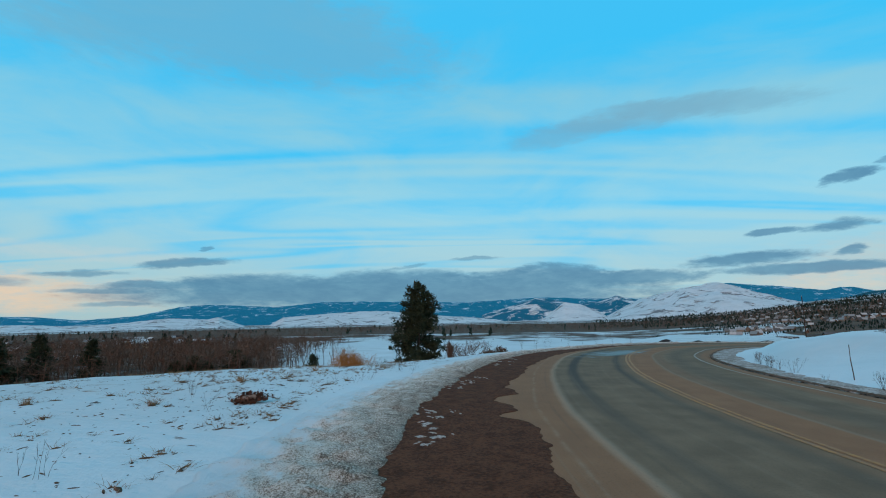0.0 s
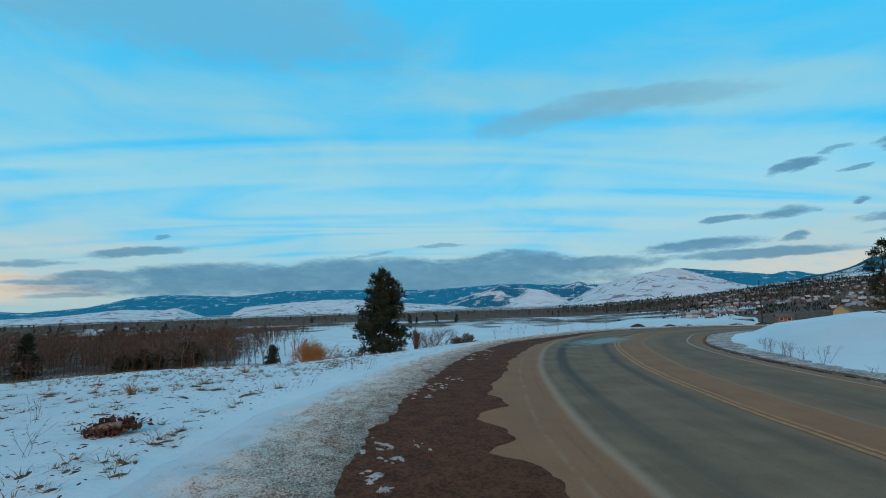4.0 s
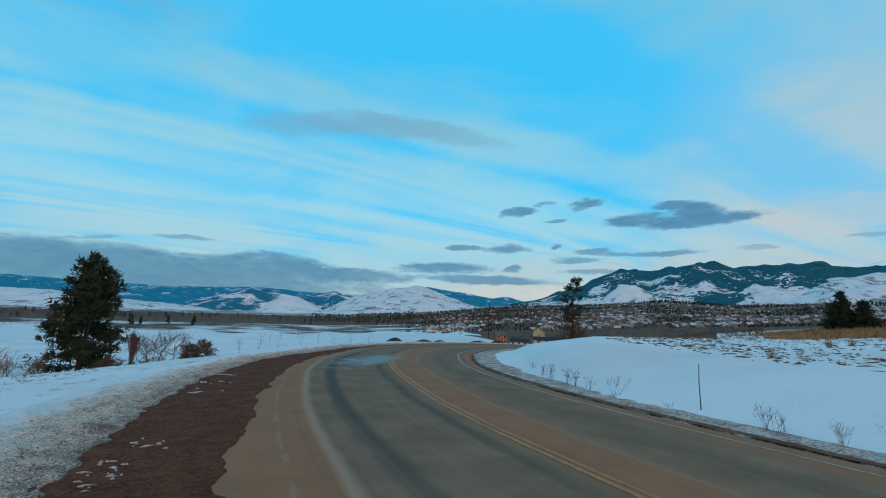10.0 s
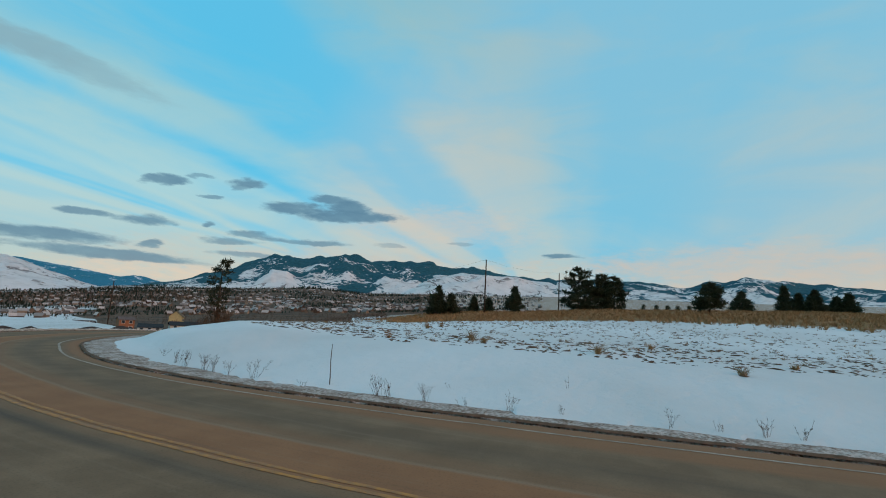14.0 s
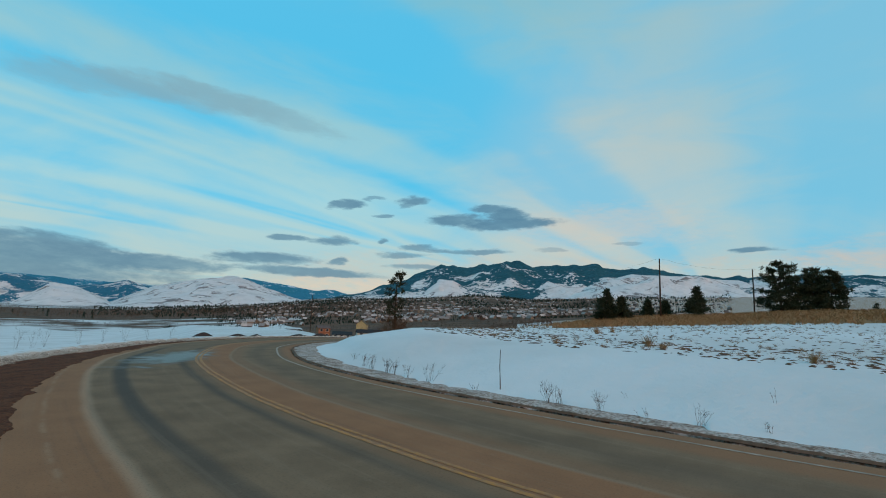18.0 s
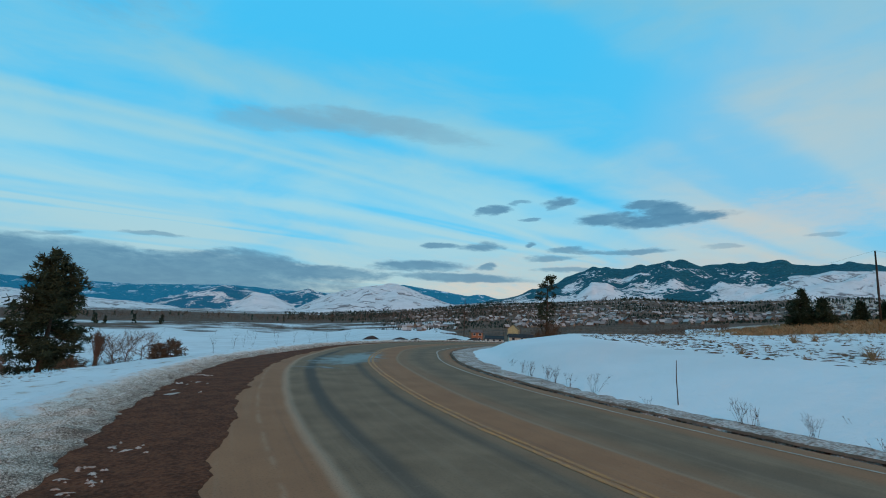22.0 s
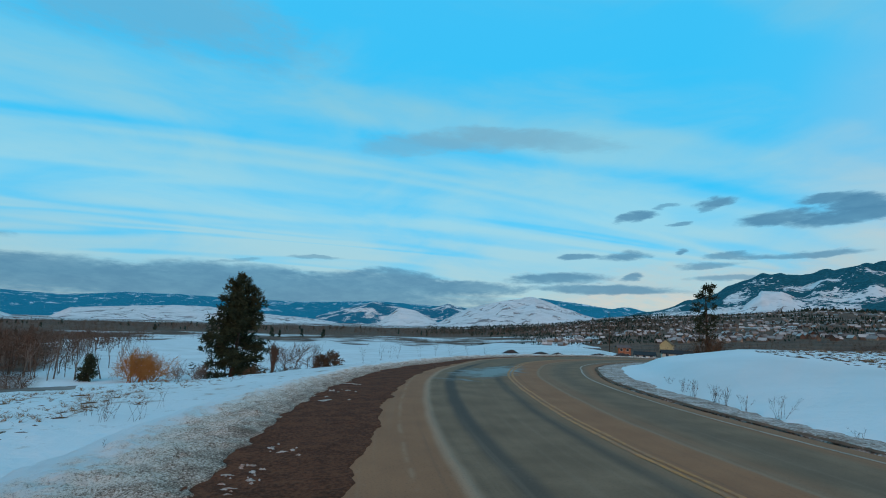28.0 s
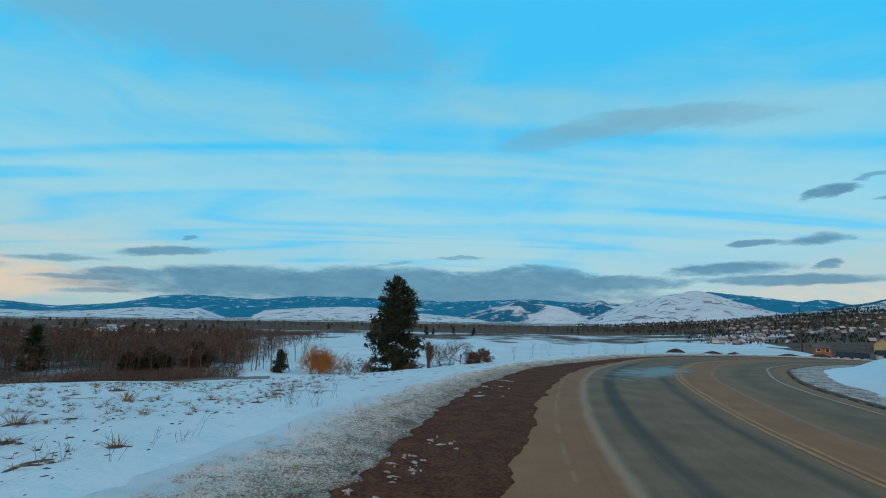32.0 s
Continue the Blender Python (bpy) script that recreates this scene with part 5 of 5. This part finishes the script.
# snow bits on the gravel
BITS = [(-0.72, 1.22, 0.4), (-0.85, 0.27, 0.5), (-0.76, -0.29, 0.45), (-0.88, -0.72, 0.35), (-0.5, 1.66, 0.2), (-0.92, 1.76, 0.5), (-0.93, 0.67, 0.3), (-0.29, 4.8, 0.3), (0.06, 6.08, 0.2), (1.27, 10.88, 0.5), (0.23, 7.08, 0.28), (1.92, 12.34, 0.3), (0.04, 5.81, 0.16), (-0.52, 5.15, 0.25), (0.02, 6.33, 0.14), (-0.2, 6.01, 0.22), (-0.16, 5.57, 0.24), (2.19, 13.65, 0.3), (1.57, 12.26, 0.25), (0.36, 6.86, 0.26)]
M_CRUST = plain("crusty_snow", (0.54, 0.45, 0.40), (0.27, 0.19, 0.155), 30.0, 0.8, 0.6, 0.01)
def snow_patch(x, y, size, seed):
    """A few ragged flakes of thin crust, melted apart."""
    rng = np.random.default_rng(300 + seed)
    cols, rows = 22, 3
    root = thing("snow_patch", x, y, float(level(math.hypot(x, y))) + 0.02, "thin crusty leftover snow on the gravel", "snow", "snow patches on the gravel", turn=rng.uniform(0, 3.14))
    for piece in range(rng.integers(3, 6)):
        s = size * (0.36 if piece == 0 else rng.uniform(0.08, 0.26))
        ox, oy = (0, 0) if piece == 0 else rng.normal(size=2) * size * 0.45
        verts, q = [], seed * 3.1 + piece
        arm = [s * max(0.12, 0.55 + 0.9 * noise.noise((1.3 * math.cos(6.283 * j / cols), 1.3 * math.sin(6.283 * j / cols), q)) + 0.7 * noise.noise((3.9 * math.cos(6.283 * j / cols), 3.9 * math.sin(6.283 * j / cols), q)) + rng.normal() * 0.07) for j in range(cols)]
        for i in range(rows):
            f = i / (rows - 1)
            verts += [(ox + a * f * 1.25 * math.cos(6.283 * j / cols), oy + a * f * 0.75 * math.sin(6.283 * j / cols), 0.012 * (1 - f**3) * rng.uniform(0.7, 1.2) - 0.006 * f) for j, a in enumerate(arm)]
        mesh_object("flake", verts, grid_faces(rows, cols, True), M_CRUST, root)


for k, (x, y, size) in enumerate(BITS):
    snow_patch(x, y, size, k)


# the bank, its marker stick and its weeds
def marker(x, y):
    root = thing("marker_stick", x, y, surface(x, y) - 0.3, "thin weathered marker stick in the snow bank", "stick")
    bm = bmesh.new()
    tapered(bm, [(0, 0, 0), (-0.01, 0.01, 0.45), (-0.045, 0.01, 0.85), (-0.05, 0, 1.25)], [0.014, 0.013, 0.011, 0.009], 6)
    finish("stake", bm, M_STALK, root, shade=True)


marker(10.45, 5.65)
for k, (x, y, tall, n) in enumerate([(11.9, 11.5, 0.5, 7), (12.2, 12.2, 0.45, 6), (11.5, 10.4, 0.5, 8), (11.3, 9.9, 0.5, 6), (11.1, 9.2, 0.4, 4), (10.9, 8.2, 0.55, 5), (10.6, 6.5, 0.22, 3), (10.45, 4.4, 0.5, 7), (10.5, 4.15, 0.42, 5), (10.45, 3.2, 0.45, 6), (10.4, 1.3, 0.4, 4),
                                          (10.45, 0.2, 0.22, 3), (10.5, -1.8, 0.36, 3), (10.5, -3.4, 0.34, 5), (10.6, -4.0, 0.3, 4), (10.5, -2.7, 0.2, 3), (10.4, 2.3, 0.2, 3), (13.3, 13.9, 0.3, 4), (11.6, 3.0, 0.2, 1), (12.5, 0.2, 0.3, 1)]):
    weed(x * 0.945, y * 0.945, tall * 0.75, "bushy dry weed at the foot of the snow bank" if n > 4 else "sparse dry stalks in the snow bank", 400 + k, stems=2 * n, forks=3)
for k, (az, r) in enumerate([(12, 25), (14, 26), (16.5, 27.5), (18.2, 29), (20, 30), (22, 32), (13, 29), (10, 22), (24, 35)]):
    weed(*polar(az, r + 1.2), 0.75, "tall dry weeds on the outer edge of the bend", 440 + k, stems=5, forks=3)


def field_spots(seed, count, lo, hi):
    """Places on the field past the bank, between two distances from the verge."""
    rng = np.random.default_rng(seed)
    a, r = np.radians(rng.uniform(48, 118, 12 * count)), rng.uniform(9, 60, 12 * count)
    x, y = r * np.sin(a), r * np.cos(a)
    lat, own = lateral(x, y)
    d = lat - wide("verge", own)
    edge = np.array([lo + 2.2 * noise.noise((p * 0.12, q * 0.12, 0)) for p, q in zip(x, y)])
    keep = (d > edge) & (d < hi)
    return list(zip(x[keep], y[keep]))[:count]


for k, (az, r, tall, spread) in enumerate([(77.1, 19.6, 0.55, 0.4), (78.6, 18.8, 0.34, 0.42), (67.2, 20, 0.25, 0.35), (91.6, 17.0, 0.48, 0.36), (105.6, 15.2, 0.3, 0.5), (96.8, 20.5, 0.3, 0.3), (71.5, 27, 0.5, 0.5), (73, 30, 0.4, 0.5), (60, 24, 0.2, 0.4), (109.6, 18, 0.25, 0.4)]):
    x, y = polar(az, r)
    grass_tuft(x, y, tall, spread, "bushy tuft of dry brown grass on the field", 500 + k, 90, mat=M_PALESTRAW if k % 2 else None)


def many(name, label, spots, shapes, mat, category, size=(0.7, 1.4), seed=0, joined=True):
    rng = np.random.default_rng(seed)
    allv, allf, n = [], [], 0
    x, y = np.array([s[0] for s in spots]), np.array([s[1] for s in spots])
    z = height(x, y) + relief(x, y)
    for px, py, pz in zip(x, y, z):
        v, f = shapes[rng.integers(len(shapes))]
        a, k = rng.uniform(0, 6.28), rng.uniform(*size)
        v = np.array(v)
        c, s = math.cos(a) * k, math.sin(a) * k
        allv.append(np.c_[v[:, 0] * c - v[:, 1] * s + px, v[:, 0] * s + v[:, 1] * c + py, v[:, 2] * k + pz])
        allf += [tuple(i + n for i in q) for q in f]
        n += len(v)
    return tagged(mesh_object(name, np.vstack(allv), allf, mat, shade=False), label, category, kind="stuff")


rng0 = np.random.default_rng(5)
clods = []
for stretch in (1.0, 1.6, 2.2, 3.0, 1.3, 1.9):
    v, f = lump(rng0, 0.26, 0.035)
    clods.append(([(p[0] * stretch, p[1], p[2]) for p in v], f))
tufts = [blades(rng0, 16, 0.22, 0.3, 0.007, 0.7) for _ in range(6)]
many("field_clods", "dark clods and dead clumps in the snowy field", field_spots(21, 1500, 6.4, 12) + field_spots(23, 1300, 7.5, 34), clods, M_CLOD, "clods", (0.25, 1.0), 1)
many("field_grass", "dry grass standing through the snow on the field", field_spots(22, 1100, 7.2, 45), tufts, M_STRAW, "grass", (0.4, 0.9), 2)


def meadow_spots(seed, count, az, r):
    rng = np.random.default_rng(seed)
    return [polar(rng.uniform(*az), rng.uniform(*r)) for _ in range(count)]


tall_tufts = [blades(rng0, 9, 0.5, 0.7, 0.03, 0.5) for _ in range(6)]
many("meadow_grass", "broad belt of tall dry brown grass", [s for k, s in enumerate(meadow_spots(31, 6200, (58, 121), (50, 122))) if math.degrees(math.atan2(*s)) > 58 + 14 * ((k * 0.618) % 1)], tall_tufts, M_PALESTRAW, "grass", (0.7, 1.3), 3)


def off_road(spots, least):
    lat = lateral(np.array([s[0] for s in spots]), np.array([s[1] for s in spots]))[0]
    return [s for s, v in zip(spots, lat) if v < -least]


brow = [(x, y) for x, y in off_road(meadow_spots(33, 9000, (-52, 10), (9, 34)), 9) if 8.6 < -0.62 * x + 0.79 * y < 16 + 3 * noise.noise((x * 0.4, y * 0.4, 2))]
many("brow_grass", "dry grass along the snowy brow", brow[:560], tufts, M_STRAW, "grass", (0.22, 0.55), 4)
open_snow = off_road([(x, y - 7.5 * (k % 2)) for k, (x, y) in enumerate(meadow_spots(34, 8000, (-85, 8), (2.5, 17)))], 8.6)
# besides clods and leaves, dark flecks stand in for shade in snow dimples
many("snow_clods", "small dark clods and leaves on the snow, with flecks for shaded dimples", open_snow[:1500], clods, M_CLOD, "clods", (0.06, 0.3), 5)
patchy = [s for s in open_snow[1500:] if noise.noise((s[0] * 0.45, s[1] * 0.45, 7)) > -0.05]
many("grass_clumps", "flattened brown clumps of dead grass in the snow", patchy[:330], clods, M_CLOD, "grass", (0.2, 0.62), 6)
many("flattened_grass", "bent dry blades over the clumps in the snow", patchy[:330], [blades(rng0, 14, 0.13, 0.4, 0.006, 1.3) for _ in range(5)], M_STRAW, "grass", (0.5, 1.1), 6)
